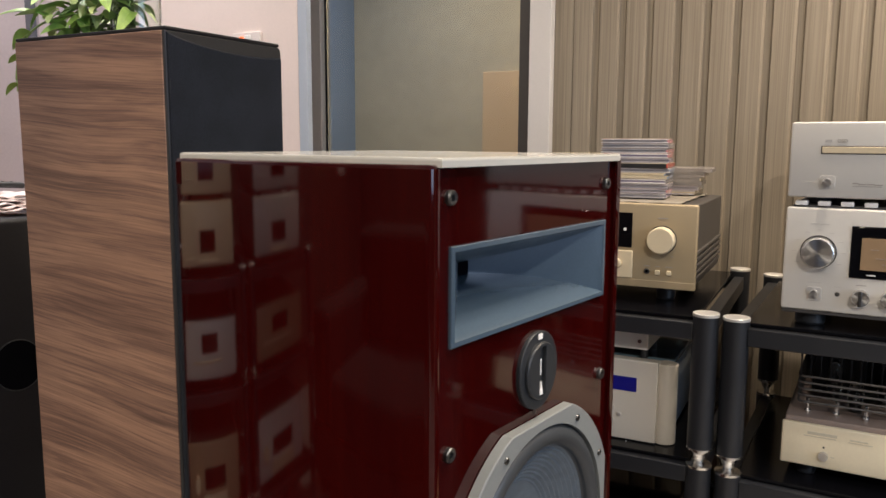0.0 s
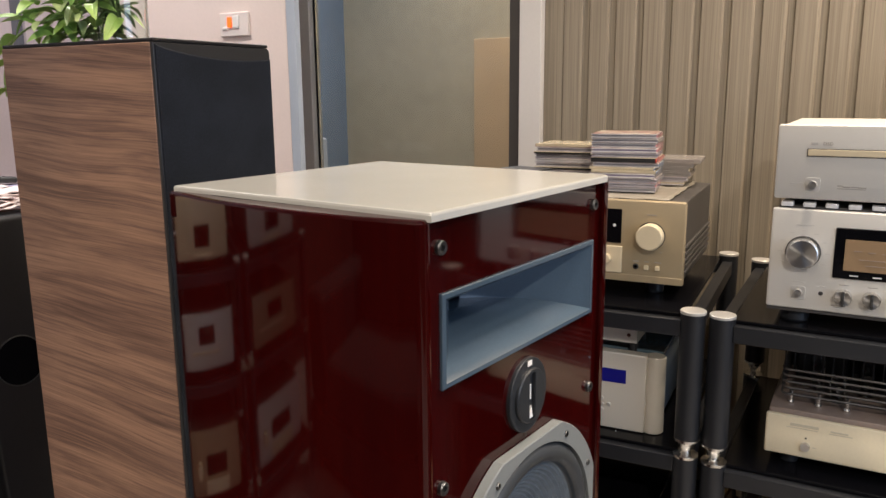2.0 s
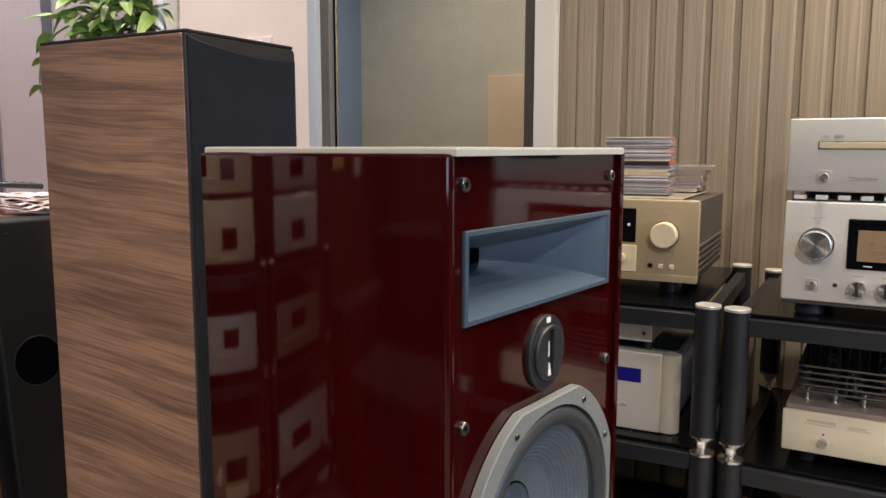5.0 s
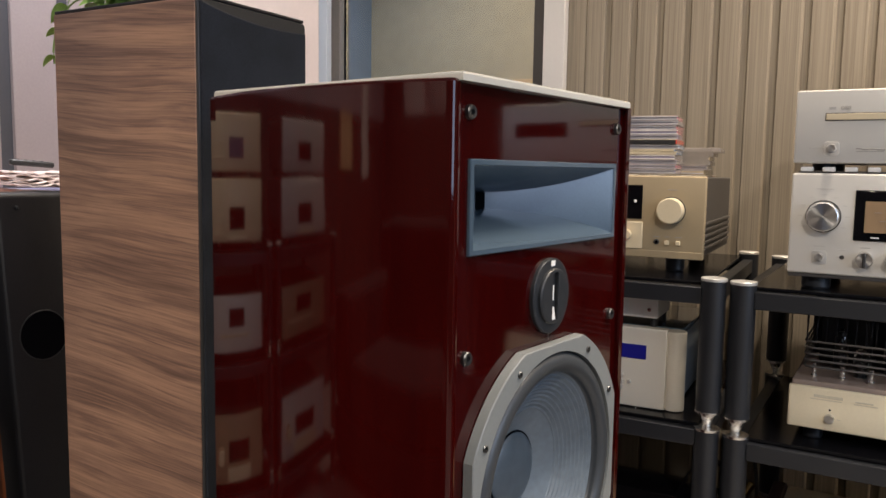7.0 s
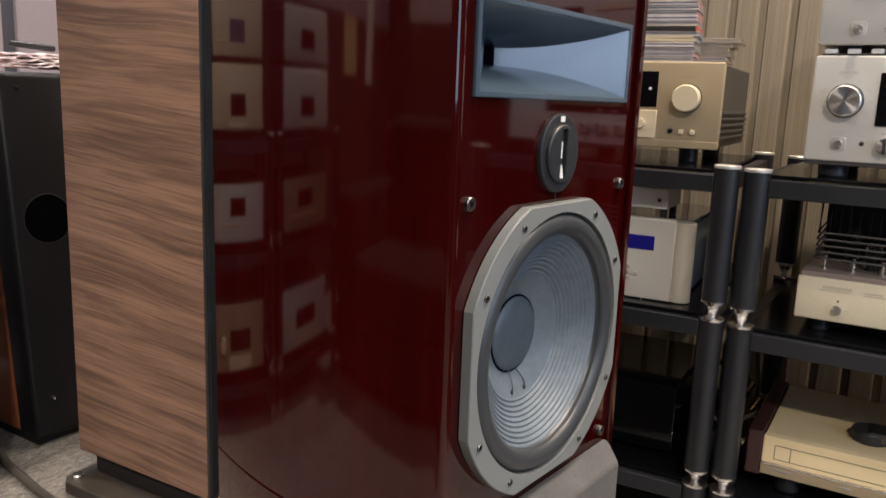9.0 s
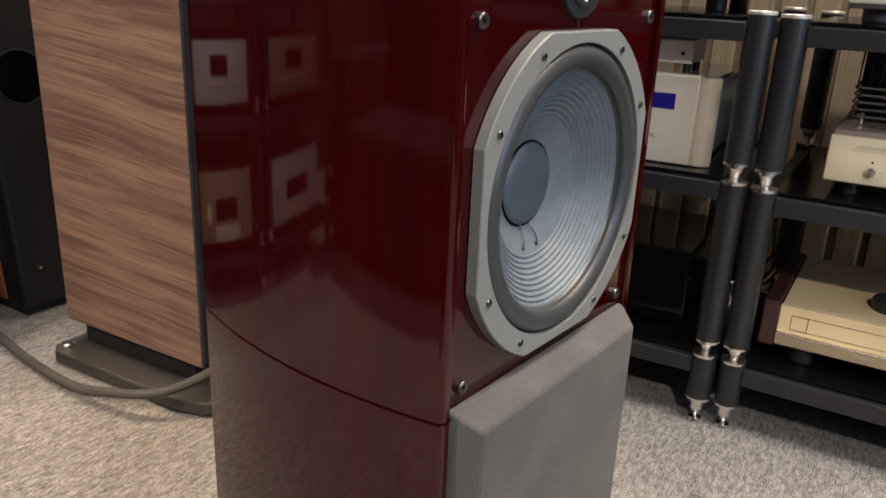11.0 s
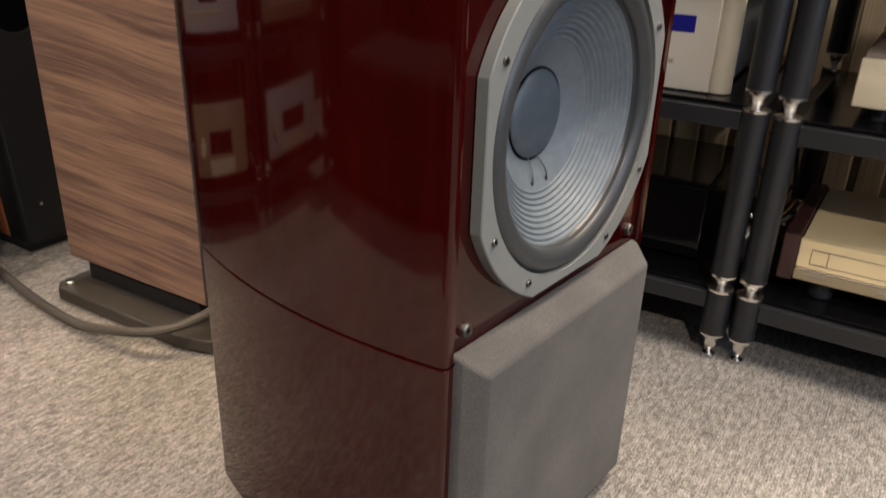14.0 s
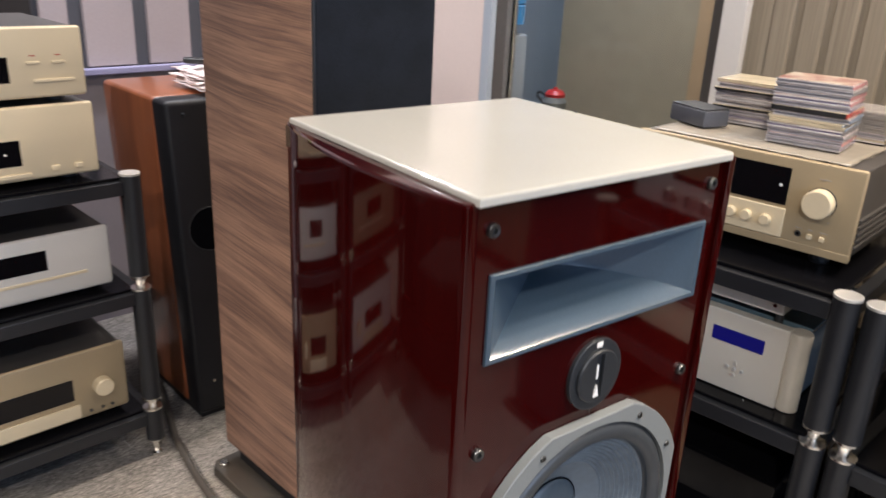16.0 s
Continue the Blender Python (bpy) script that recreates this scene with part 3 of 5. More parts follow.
for y0, y1, z0, z1 in ((-0.125, 0.125, -0.015, 0.010), (-0.125, 0.125, 0.230, 0.255), (-0.125, -0.10, 0.0105, 0.2295), (0.10, 0.125, 0.0105, 0.2295)):
    part("frame_bar", block(0.0005, 0.018, y0, y1, z0, z1, r=0.002), TAN, picture)

# unseen dark sofa added behind the viewer to darken what the lacquer mirrors
SOFA_CLOTH = mesh_cloth("dark_sofa_cloth", (0.010, 0.009, 0.010), (0.022, 0.020, 0.021), 420.0)
sofa = thing("sofa", ROOM @ pose(-1.74, -0.40, 0), "unseen dark sofa added to darken the lacquer's reflection", "sofa")
SOFA_W, SOFA_D = 2.3, 0.86
part("base", block(0.0, SOFA_W, -SOFA_D, 0.0, 0.07, 0.24, r=0.012, seg=3), SOFA_CLOTH, sofa)
for k in range(3):
    x0 = 0.20 + k * (SOFA_W - 0.40) / 3
    part("seat_cushion", block(x0 + 0.004, x0 + (SOFA_W - 0.40) / 3 - 0.004, -SOFA_D + 0.20, 0.01, 0.241, 0.43, r=0.04, seg=4), SOFA_CLOTH, sofa)
    part("back_cushion", block(x0 + 0.006, x0 + (SOFA_W - 0.40) / 3 - 0.006, -SOFA_D + 0.16, -SOFA_D + 0.34, 0.431, 0.84, r=0.05, seg=4), SOFA_CLOTH, sofa)
part("backrest", block(0.0, SOFA_W, -SOFA_D - 0.02, -SOFA_D + 0.155, 0.241, 0.80, r=0.03, seg=3), SOFA_CLOTH, sofa)
for x0 in (0.0, SOFA_W - 0.195):
    part("armrest", block(x0, x0 + 0.195, -SOFA_D + 0.16, 0.0, 0.241, 0.62, r=0.04, seg=4), SOFA_CLOTH, sofa)
for x0 in (0.06, SOFA_W - 0.06):
    for y0 in (-0.06, -SOFA_D + 0.06):
        part("leg", lathe(bmesh.new(), ((0.018, 0.0), (0.024, 0.072)), seg=14), BLACK, sofa, "", pose(x0, y0, 0))


# ---- the red loudspeaker ----
red_speaker = thing("loudspeaker", pose(0.214, 1.0163, 0, 0, 0, 59.2), "dark red lacquered floor loudspeaker with horn and woofer", "loudspeaker")
CHEEK = 0.208
SEAM = 0.391


def side_x(y):
    return 0.243 - 0.62 * (y - 0.17) ** 2


def cheek_outline(sign):
    """The plan of one bowed side panel."""
    nose = 0.008
    ys = [k * 0.425 / 18 for k in range(19)]
    outer = [(side_x(y), y) for y in ys]
    rounding = [radians(15 * k) for k in range(6)]
    front = [(CHEEK, 0.012), (CHEEK, -0.0045), (CHEEK + 0.0012, -0.0072), *[(side_x(0) - nose + nose * math.sin(a), -nose * math.cos(a)) for a in rounding]]
    inner = [(CHEEK - 0.012, 0.425), (CHEEK - 0.002, 0.30)]
    pts = front + outer + inner
    return [(sign * x, y) for x, y in (pts if sign > 0 else pts[::-1])]


for s in (-1, 1):
    part("side_panel", prism(bmesh.new(), cheek_outline(s), SEAM + 0.0012, 1.1045, 0.004), RED, red_speaker)
    part("lower_side_panel", prism(bmesh.new(), cheek_outline(s), 0.008, SEAM - 0.0012, 0.0015), RED, red_speaker)
    part("seam_strip", prism(bmesh.new(), [(s * abs(x) - s * 0.0022, y) for x, y in cheek_outline(s)], SEAM - 0.0015, SEAM + 0.0015), DARK, red_speaker)
part("back_panel", block(-0.2, 0.2, 0.400, 0.424, 0.012, 1.094, r=0.003), RED, red_speaker)
part("top_panel", block(-CHEEK, CHEEK, 0.002, 0.420, 1.070, 1.1005, r=0.001), RED, red_speaker)
part("base_panel", block(-CHEEK, CHEEK, 0.004, 0.400, 0.012, 0.04, r=0.001), BLACK, red_speaker)

plate = part("top_plate", prism(bmesh.new(), [(-0.212, -0.012), (0.206, -0.012), (0.212, -0.006), (0.214, 0.415), (-0.204, 0.415), (-0.213, -0.006)], 1.1018, 1.1115, 0.003), CREAM, red_speaker, "cream gloss top plate")

# front board with the openings for horn and woofer
WZ, HORN_Z0, HORN_Z1, HORN_X = 0.6035, 0.914, 1.021, 0.184


def front_board():
    bm = bmesh.new()

    def quad(x0, x1, z0, z1):
        bm.faces.new([bm.verts.new((x, 0, z)) for x, z in ((x0, z0), (x1, z0), (x1, z1), (x0, z1))])

    for a, b in ((-CHEEK, -HORN_X), (-HORN_X, HORN_X), (HORN_X, CHEEK)):
        quad(a, b, HORN_Z1, 1.1010)
    quad(-CHEEK, -HORN_X, HORN_Z0, HORN_Z1)
    quad(HORN_X, CHEEK, HORN_Z0, HORN_Z1)
    z0, z1 = SEAM + 0.002, 0.80
    angles = sorted([2 * math.pi * k / 72 for k in range(72)] + [math.atan2(z - WZ, x) % (2 * math.pi) for x in (-CHEEK, CHEEK) for z in (z0, z1)])
    ring = []
    for a in angles:
        c, s = math.cos(a), math.sin(a)
        k = min((CHEEK / abs(c)) if abs(c) > 1e-6 else 9, ((z1 - WZ) / s) if s > 1e-6 else 9, ((z0 - WZ) / s) if s < -1e-6 else 9)
        ring.append((bm.verts.new((0.165 * c, 0, WZ + 0.165 * s)), bm.verts.new((k * c, 0, WZ + k * s))))
    upper = sorted((b for a, b in ring if b.co.z > z1 - 1e-4), key=lambda v: v.co.x)
    bm.faces.new(upper + [bm.verts.new((x, 0, HORN_Z0)) for x in (CHEEK, HORN_X, -HORN_X, -CHEEK)])
    for (a, b), (c, d) in zip(ring, ring[1:] + ring[:1]):
        bm.faces.new((a, b, d, c))
    bmesh.ops.remove_doubles(bm, verts=bm.verts, dist=1e-5)
    bmesh.ops.recalc_face_normals(bm, faces=bm.faces)
    if sum(f.normal.y for f in bm.faces) > 0:
        bmesh.ops.reverse_faces(bm, faces=bm.faces)
    return bm


board_front = part("baffle", front_board(), RED, red_speaker)
board_front.data.polygons.foreach_set("use_smooth", [False] * len(board_front.data.polygons))
solid = board_front.modifiers.new("thickness", "SOLIDIFY")
solid.thickness, solid.offset = 0.020, -1


def horn_mesh():
    """A flared horn: flat rim, then rectangles that shrink to the throat slot."""
    bm = bmesh.new()
    cz, hh, depth, n = (HORN_Z0 + HORN_Z1) / 2, (HORN_Z1 - HORN_Z0) / 2, 0.114, 22
    sections = [(HORN_X, hh, 0.002), (HORN_X, hh, -0.003), (HORN_X - 0.001, hh - 0.001, -0.004), (HORN_X - 0.0065, hh - 0.006, -0.004)]
    for k in range(n + 1):
        q = k / n
        w = 0.012 + (HORN_X - 0.020) * (1 - q) ** 1.06
        h = 0.0115 + (hh - 0.019) * (1 - q) ** 1.9
        sections.append((w, h, -0.002 + depth * q))
    rings = []
    for w, h, y in sections:
        ring = []
        for k in range(12):
            ring.append((-w + 2 * w * k / 12, -h))
        for k in range(4):
            ring.append((w, -h + 2 * h * k / 4))
        for k in range(12):
            ring.append((w - 2 * w * k / 12, h))
        for k in range(4):
            ring.append((-w, h - 2 * h * k / 4))
        rings.append([bm.verts.new((x, y, cz + z)) for x, z in ring])
    for a, b in zip(rings, rings[1:]):
        for k in range(32):
            bm.faces.new((a[k], b[k], b[(k + 1) % 32], a[(k + 1) % 32]))
    bmesh.ops.recalc_face_normals(bm, faces=bm.faces)
    return bm


horn = part("horn", horn_mesh(), HORN, red_speaker, "grey-blue flared horn mouth")
part("throat", block(-0.013, 0.013, 0.1105, 0.1145, (HORN_Z0 + HORN_Z1) / 2 - 0.0125, (HORN_Z0 + HORN_Z1) / 2 + 0.0125, r=0), DARK, horn, "black throat slot")


def woofer_outline(r, flat, n=96):
    """A circle cut by a square."""
    out = []
    for k in range(n):
        a = 2 * math.pi * k / n
        c, s = math.cos(a), math.sin(a)
        q = min(r, flat / max(abs(c), abs(s)))
        out.append((q * c, q * s))
    return out


roll = [(0.1722, 0.0085), (0.1700, 0.0060)] + [(0.1565 + 0.0135 * math.cos(a), 0.0060 + 0.0105 * math.sin(a)) for a in [math.pi * k / 12 for k in range(1, 12)]] + [(0.1430, 0.0035), (0.1415, 0.0005)]
woofer = part("woofer", lathe(bmesh.new(), roll, seg=96, close=False), RUBBER, red_speaker, "grey rubber roll surround", pose(0, 0, WZ) @ FACE)
part("gap_ring", lathe(bmesh.new(), [(0.1735, 0.0130), (0.1722, 0.0060), (0.1705, 0.0062)], seg=96, close=False), DARK, woofer)


def frame_plate(z0, z1, r, flat, hole, bevel=0.003):
    bm = bmesh.new()
    outline = woofer_outline(r, flat)
    small = woofer_outline(r - bevel, flat - bevel)
    n = len(outline)
    rings = [[bm.verts.new((x, y, z0)) for x, y in outline], [bm.verts.new((x, y, z1 - bevel)) for x, y in outline], [bm.verts.new((x, y, z1)) for x, y in small],
             [bm.verts.new((hole * math.cos(2 * math.pi * k / n), hole * math.sin(2 * math.pi * k / n), z1)) for k in range(n)],
             [bm.verts.new((hole * math.cos(2 * math.pi * k / n), hole * math.sin(2 * math.pi * k / n), z0)) for k in range(n)]]
    for a, b in zip(rings, rings[1:] + rings[:1]):
        for k in range(n):
            bm.faces.new((a[k], a[(k + 1) % n], b[(k + 1) % n], b[k]))
    bmesh.ops.recalc_face_normals(bm, faces=bm.faces)
    return bm


part("frame", frame_plate(0.0012, 0.0150, 0.199, 0.184, 0.172, 0.0012), CAST, woofer, "light grey cast frame with eight bolts")
cone_profile = []
for k in range(145):
    q = k / 144
    r = 0.142 - q * 0.095
    d = 0.0005 - 0.053 * q ** 0.92
    if 0.086 < r < 0.140:
        d += 0.0012 * math.sin((r - 0.086) * 2 * math.pi / 0.0060)
    cone_profile.append((r, d))
part("cone", lathe(bmesh.new(), cone_profile, seg=96, close=False), CONE, woofer, "grey ribbed paper cone")
part("dust_cap", lathe(bmesh.new(), [(0.0525, -0.0496), (0.0518, -0.0508)] + [(0.0512 * math.cos(a), -0.0486 + 0.012 * math.sin(a)) for a in [k * math.pi / 20 for k in range(10)]] + [(0, -0.0366)], seg=64, close=False), CAP, woofer, "dark grey domed dust cap")
part("cap_seam", lathe(bmesh.new(), [(0.0512, -0.0478), (0.0534, -0.0478), (0.0537, -0.0488)], seg=64, close=False), DARK, woofer)
for ang in (29, 61, 119, 151, 209, 241, 299, 331):
    x, y = 0.184 * math.cos(radians(ang)), 0.184 * math.sin(radians(ang))
    part("bolt", lathe(bmesh.new(), ((0, 0.0012), (0.0021, 0.0012), (0.0022, 0.0030), (0.0040, 0.0031), (0.0046, 0.0022), (0.0047, 0)), seg=14), STEEL, woofer, "", pose(x, y, 0.0140))
for dx in (-0.014, 0.014):
    part("lead_wire", swept(bmesh.new(), smooth_line(((dx * 0.6, -0.050, -0.0485), (dx * 0.8, -0.058, -0.041), (dx, -0.068, -0.036), (dx * 1.1, -0.076, -0.0350)), 5), 0.0008, 6), STEEL, woofer)
    part("rivet", lathe(bmesh.new(), ((0, 0.0045), (0.0028, 0.0038), (0.0038, 0))  , seg=12), STEEL, woofer, "", pose(dx * 1.1, -0.078, -0.0385))

# screws of the front board
for x, z in ((-0.184, 1.071), (0.184, 1.071), (-0.184, 0.80), (0.184, 0.80), (-0.184, 0.419), (0.184, 0.419)):
    part("screw", lathe(bmesh.new(), ((0, 0.0015), (0.0033, 0.0015), (0.0035, 0.0055), (0.0070, 0.0060), (0.0080, 0.0045), (0.0082, 0))  , seg=20), STEEL, red_speaker, "", dial(x, 0, z))

# round control badge under the horn
bz = 0.849
badge = part("control_badge", prism(bmesh.new(), [(0.0465 * math.cos(a) * (1.0), 0.049 * math.sin(a)) for a in [2 * math.pi * k / 40 for k in range(40)]], 0, 0.006, 0.0015), BLACK_PLASTIC, red_speaker, "black oval control badge with a slotted dial", pose(0, 0, bz) @ FACE)
part("dial", lathe(bmesh.new(), ((0.031, 0.0115), (0.0345, 0.0112), (0.036, 0.0095), (0.036, 0.006)), seg=48, close=False), BLACK_PLASTIC, badge)
for s in (-1, 1):
    pts = [(s * 0.0072, -0.0305), *[(s * 0.0325 * math.sin(a), -0.0325 * math.cos(a)) for a in [math.pi * (0.08 + 0.84 * k / 16) for k in range(17)]], (s * 0.0072, 0.0305)]
    part("dial_half", prism(bmesh.new(), pts, 0.006, 0.0115, 0.001), BLACK_PLASTIC, badge)
part("marker", prism(bmesh.new(), [(-0.0004, -0.006), (0.0026, -0.006), (0.0026, 0.014), (-0.0004, 0.014)], 0.006, 0.0072), WHITE_PLASTIC, badge)
part("marker", prism(bmesh.new(), [(-0.0045, -0.031), (0.0060, -0.031), (0.0015, -0.014)], 0.006, 0.0085), WHITE_PLASTIC, badge)
part("logo_plate", prism(bmesh.new(), [(-0.005, 0.039), (0.005, 0.039), (0.005, 0.046), (-0.005, 0.046)], 0.005, 0.0068), WHITE_PLASTIC, badge, "small white logo block")
part("pull_thread", swept(bmesh.new(), ((0, -0.049, 0.002), (0.001, -0.058, 0.002)), 0.0005, 5), STEEL, badge)

# lower grille


def bevelled_grille():
    """A cloth frame whose four edges slope back from a smaller face."""
    bm = bmesh.new()
    rings = [[bm.verts.new(p) for p in ((-x, y, z0), (x, y, z0), (x, y, z1), (-x, y, z1))]
             for x, y, z0, z1 in ((0.206, -0.001, 0.014, 0.398), (0.206, -0.008, 0.014, 0.398), (0.187, -0.0375, 0.033, 0.377))]
    for a, b in zip(rings, rings[1:]):
        for k in range(4):
            bm.faces.new((a[k], a[(k + 1) % 4], b[(k + 1) % 4], b[k]))
    bm.faces.new(rings[-1]), bm.faces.new(rings[0][::-1])
    bmesh.ops.recalc_face_normals(bm, faces=bm.faces)
    bmesh.ops.bevel(bm, geom=[e for e in bm.edges if min(v.co.y for v in e.verts) < -0.007], offset=0.005, segments=3, affect="EDGES", profile=0.5)
    return bm


lower_grille = part("grille", bevelled_grille(), GRILLE, red_speaker, "grey cloth grille with bevelled edges")
lower_grille.modifiers.new("even_normals", "WEIGHTED_NORMAL").keep_sharp = True
part("grille_board", block(-CHEEK, CHEEK, 0.0, 0.016, 0.012, SEAM - 0.002, r=0.001), BLACK, red_speaker)


# ---- the walnut tower ----
tower = thing("tower_loudspeaker", pose(-0.428, 1.417, 0, 0, 0, 67), "tall walnut tower loudspeaker with a black cloth front", "loudspeaker")
TW, TD, TH = 0.309, 0.420, 1.318
part("body", block(0.0, TW, 0.0075, TD, 0.088, TH, r=0.002), WALNUT, tower)
part("top_panel", block(0.001, TW - 0.007, 0.0, TD - 0.001, TH + 0.0005, TH + 0.007, r=0.002), BLACK, tower)
part("front_frame", prism(bmesh.new(), [(0.001, 0.088), (TW - 0.001, 0.088), (TW - 0.001, TH - 0.010), (TW - 0.0025, TH - 0.005), (TW - 0.006, TH - 0.001), (TW - 0.009, TH), (0.001, TH)], 0, 0.0062, 0.002), BLACK_PLASTIC, tower, "", pose(0, 0.0072, 0) @ FACE)
dips = [(u, 0.004 + 0.0225 * math.sin(math.pi * 0.74 * u) ** 0.8) for u in [k / 16 for k in range(16, -1, -1)]]
cloth = [(0.004, 0.10), (TW - 0.004, 0.10), *[(0.004 + (TW - 0.008) * u, TH - d) for u, d in dips]]
part("grille", prism(bmesh.new(), [(x, z) for x, z in cloth], 0, 0.006, 0.003), BLACK_CLOTH, tower, "black cloth grille", pose(0, 0.0025, 0) @ FACE)
part("neck", block(0.02, TW - 0.02, 0.05, TD - 0.03, 0.035, 0.0885, r=0.002), BLACK, tower)
plinth = part("plinth", prism(bmesh.new(), [(-0.050, 0.405), (-0.050, 0.10), (-0.046, 0.03), (-0.03, -0.025), (0.0, -0.050), (TW, -0.050), (TW + 0.03, -0.025), (TW + 0.05, 0.03), (TW + 0.05, 0.405), (TW + 0.03, 0.43), (-0.03, 0.43)], 0.008, 0.034, 0.004), PLINTH, tower, "dark brown base plate")
for x, y in ((-0.025, 0.395), (TW + 0.025, 0.395), (TW + 0.025, -0.01)):
    part("spike_cap", lathe(bmesh.new(), ((0, 0.012), (0.011, 0.012), (0.013, 0.009), (0.013, 0)), seg=20), CHROME, plinth, "", pose(x, y, 0.034))
for x, y in ((-0.02, 0.38), (TW + 0.02, 0.38), (TW + 0.02, 0.0), (-0.0, 0.0)):
    part("foot", lathe(bmesh.new(), ((0.010, 0.0), (0.012, 0.0085)), seg=14), BLACK, plinth, "", pose(x, y, 0))

# potted plant in a glass vase on the tower
plant = thing("potted_plant", pose(-0.428, 1.417, TH + 0.0075, 0, 0, 67), "leafy green pothos in a clear glass vase", "plant")
vase_at = pose(0.125, 0.215, 0)
part("vase", lathe(bmesh.new(), ((0, 0.0), (0.045, 0.0), (0.048, 0.004), (0.05, 0.12), (0.052, 0.16), (0.049, 0.16), (0.046, 0.12), (0.044, 0.008), (0, 0.007)), seg=32), CLEAR, plant, "clear glass vase", vase_at)


def leaf_mesh(length, width, droop):
    bm = bmesh.new()
    n, rows = 8, []
    for k in range(n + 1):
        q = k / n
        w = width * (math.sin(math.pi * min(1, q ** 0.8 * 0.97 + 0.03)) ** 0.7) * 1.15
        z = -droop * q * q * length
        rows.append([bm.verts.new((q * length, s * w * 0.5, z + 0.22 * abs(s) * w)) for s in (-1, 0, 1)])
    for a, b in zip(rows, rows[1:]):
        bm.faces.new((a[0], a[1], b[1], b[0])), bm.faces.new((a[1], a[2], b[2], b[1]))
    bmesh.ops.recalc_face_normals(bm, faces=bm.faces)
    return bm


rng = random.Random(4)
leaf_data = []
for k in range(5):
    data = finish("leaf", leaf_mesh(0.034 + 0.006 * k, 0.021 + 0.004 * (k % 3), 0.25 + 0.15 * k), PALE_LEAF if k in (1, 3) else LEAF)
    leaf_data.append(data)


def leaf(m, k):
    ob = new("leaf", leaf_data[k % 5])
    ob.parent = plant
    ob.matrix_basis = m
    return ob


for k in range(150):
    a, reach, up = rng.uniform(0, 2 * math.pi), rng.uniform(0.01, 0.115), rng.uniform(0.0, 0.17)
    x, y = 0.095 + reach * math.cos(a) * 0.75, 0.308 + reach * math.sin(a) * 1.1
    leaf(pose(x, y, 0.012 + up, rng.uniform(-25, 25), rng.uniform(-45, 12), math.degrees(a) + rng.uniform(-50, 50)), k)
    if k % 3 == 0:
        part("stem", swept(bmesh.new(), smooth_line(((0.14, 0.235, 0.02), (0.13 + (x - 0.13) * 0.4, 0.24 + (y - 0.24) * 0.4, 0.05 + up * 0.7), (x, y, 0.012 + up)), 5), 0.0022, 6), STEM, plant)
# the trailing shoot behind the far edge
part("stem", swept(bmesh.new(), smooth_line(((0.10, 0.30, 0.06), (0.06, 0.40, 0.04), (0.045, 0.46, 0.0), (0.04, 0.48, -0.06), (0.04, 0.48, -0.10)), 6), 0.0022, 6), STEM, plant)
for x, y, z, tilt, turn, k in ((0.05, 0.44, 0.02, 20, 118, 2), (0.045, 0.46, -0.03, 10, 120, 0), (0.04, 0.475, -0.085, 30, 135, 0)):
    leaf(pose(x, y, z, 20, tilt, turn), k)

# ---- black and cherry loudspeaker behind ----
cherry = thing("cherry_loudspeaker", pose(-1.02, 1.75, 0, 0, 0, 65) @ pose(-0.02, -0.01, 0), "cherry-veneered raked floor loudspeaker with a black ported front", "loudspeaker")
CW, CD, CH, RAKE = 0.24, 0.44, 0.935, 0.096


def raked(bm):
    """Leans a block backwards while top and base stay level."""
    for v in bm.verts:
        v.co.y += RAKE * v.co.z
    return bm


def raked_dial(x, z):
    return pose(x, RAKE * z, z, -5.5) @ FACE


part("body", raked(block(0.002, CW - 0.002, 0.085, CD, 0.02, CH, r=0.016, seg=4)), CHERRY, cherry)
part("front_board", raked(block(0.0, CW, 0.0, 0.088, 0.018, CH + 0.001, r=0.016, seg=4)), BLACK, cherry, "thick satin black front board")
port = part("port", lathe(bmesh.new(), ((0.0605, 0.0), (0.0612, 0.0012), (0.0630, 0.0012), (0.0640, 0.0)), seg=56, close=False), BLACK_PLASTIC, cherry, "round bass port", raked_dial(0.092, 0.575))
# flat black disc on the board paints the shade inside the port
part("port_shade_disc", lathe(bmesh.new(), ((0, 0.0006), (0.0608, 0.0010)), seg=40, close=False), DARK, port)
for z in (0.898, 0.12):
    part("pin", lathe(bmesh.new(), ((0, 0.008), (0.004, 0.007), (0.005, 0)), seg=18), BLACK_PLASTIC if z > 0.5 else CHROME, cherry, "", raked_dial(0.05, z))
part("plinth", block(0.01, CW - 0.01, 0.02, CD - 0.01, 0.0, 0.022, r=0.003), BLACK, cherry)

papers = thing("paper_stack", pose(-1.02, 1.75, CH + 0.001, 0, 0, 65), "crumpled white papers lying on the cherry loudspeaker", "papers")
rng = random.Random(9)
for k in range(6):
    bm = bmesh.new()
    bmesh.ops.create_grid(bm, x_segments=12, y_segments=12, size=0.5)
    for v in bm.verts:
        v.co = Vector((v.co.x * 0.115, v.co.y * 0.20, 0.010 + 0.0065 * k + 0.007 * noise.noise(v.co * 4 + Vector((k * 0.4, 0, 0))) + 0.006))
    sheet = part("sheet", bm, PAPER, papers, "", pose(0.165 + 0.004 * k, 0.20 + 0.010 * k, 0, 0, 0, rng.uniform(-12, 12)))
    th = sheet.modifiers.new("thickness", "SOLIDIFY")
    th.thickness = 0.003
remote = thing("remote_control", pose(-1.02, 1.75, CH + 0.064, 0, 0, 65) @ pose(0.19, 0.27, 0, 0, 4, -20), "small black remote control lying on papers", "remote control")
part("body", block(-0.055, 0.055, -0.017, 0.017, 0.0, 0.016, r=0.006, seg=3), BLACK_PLASTIC, remote)
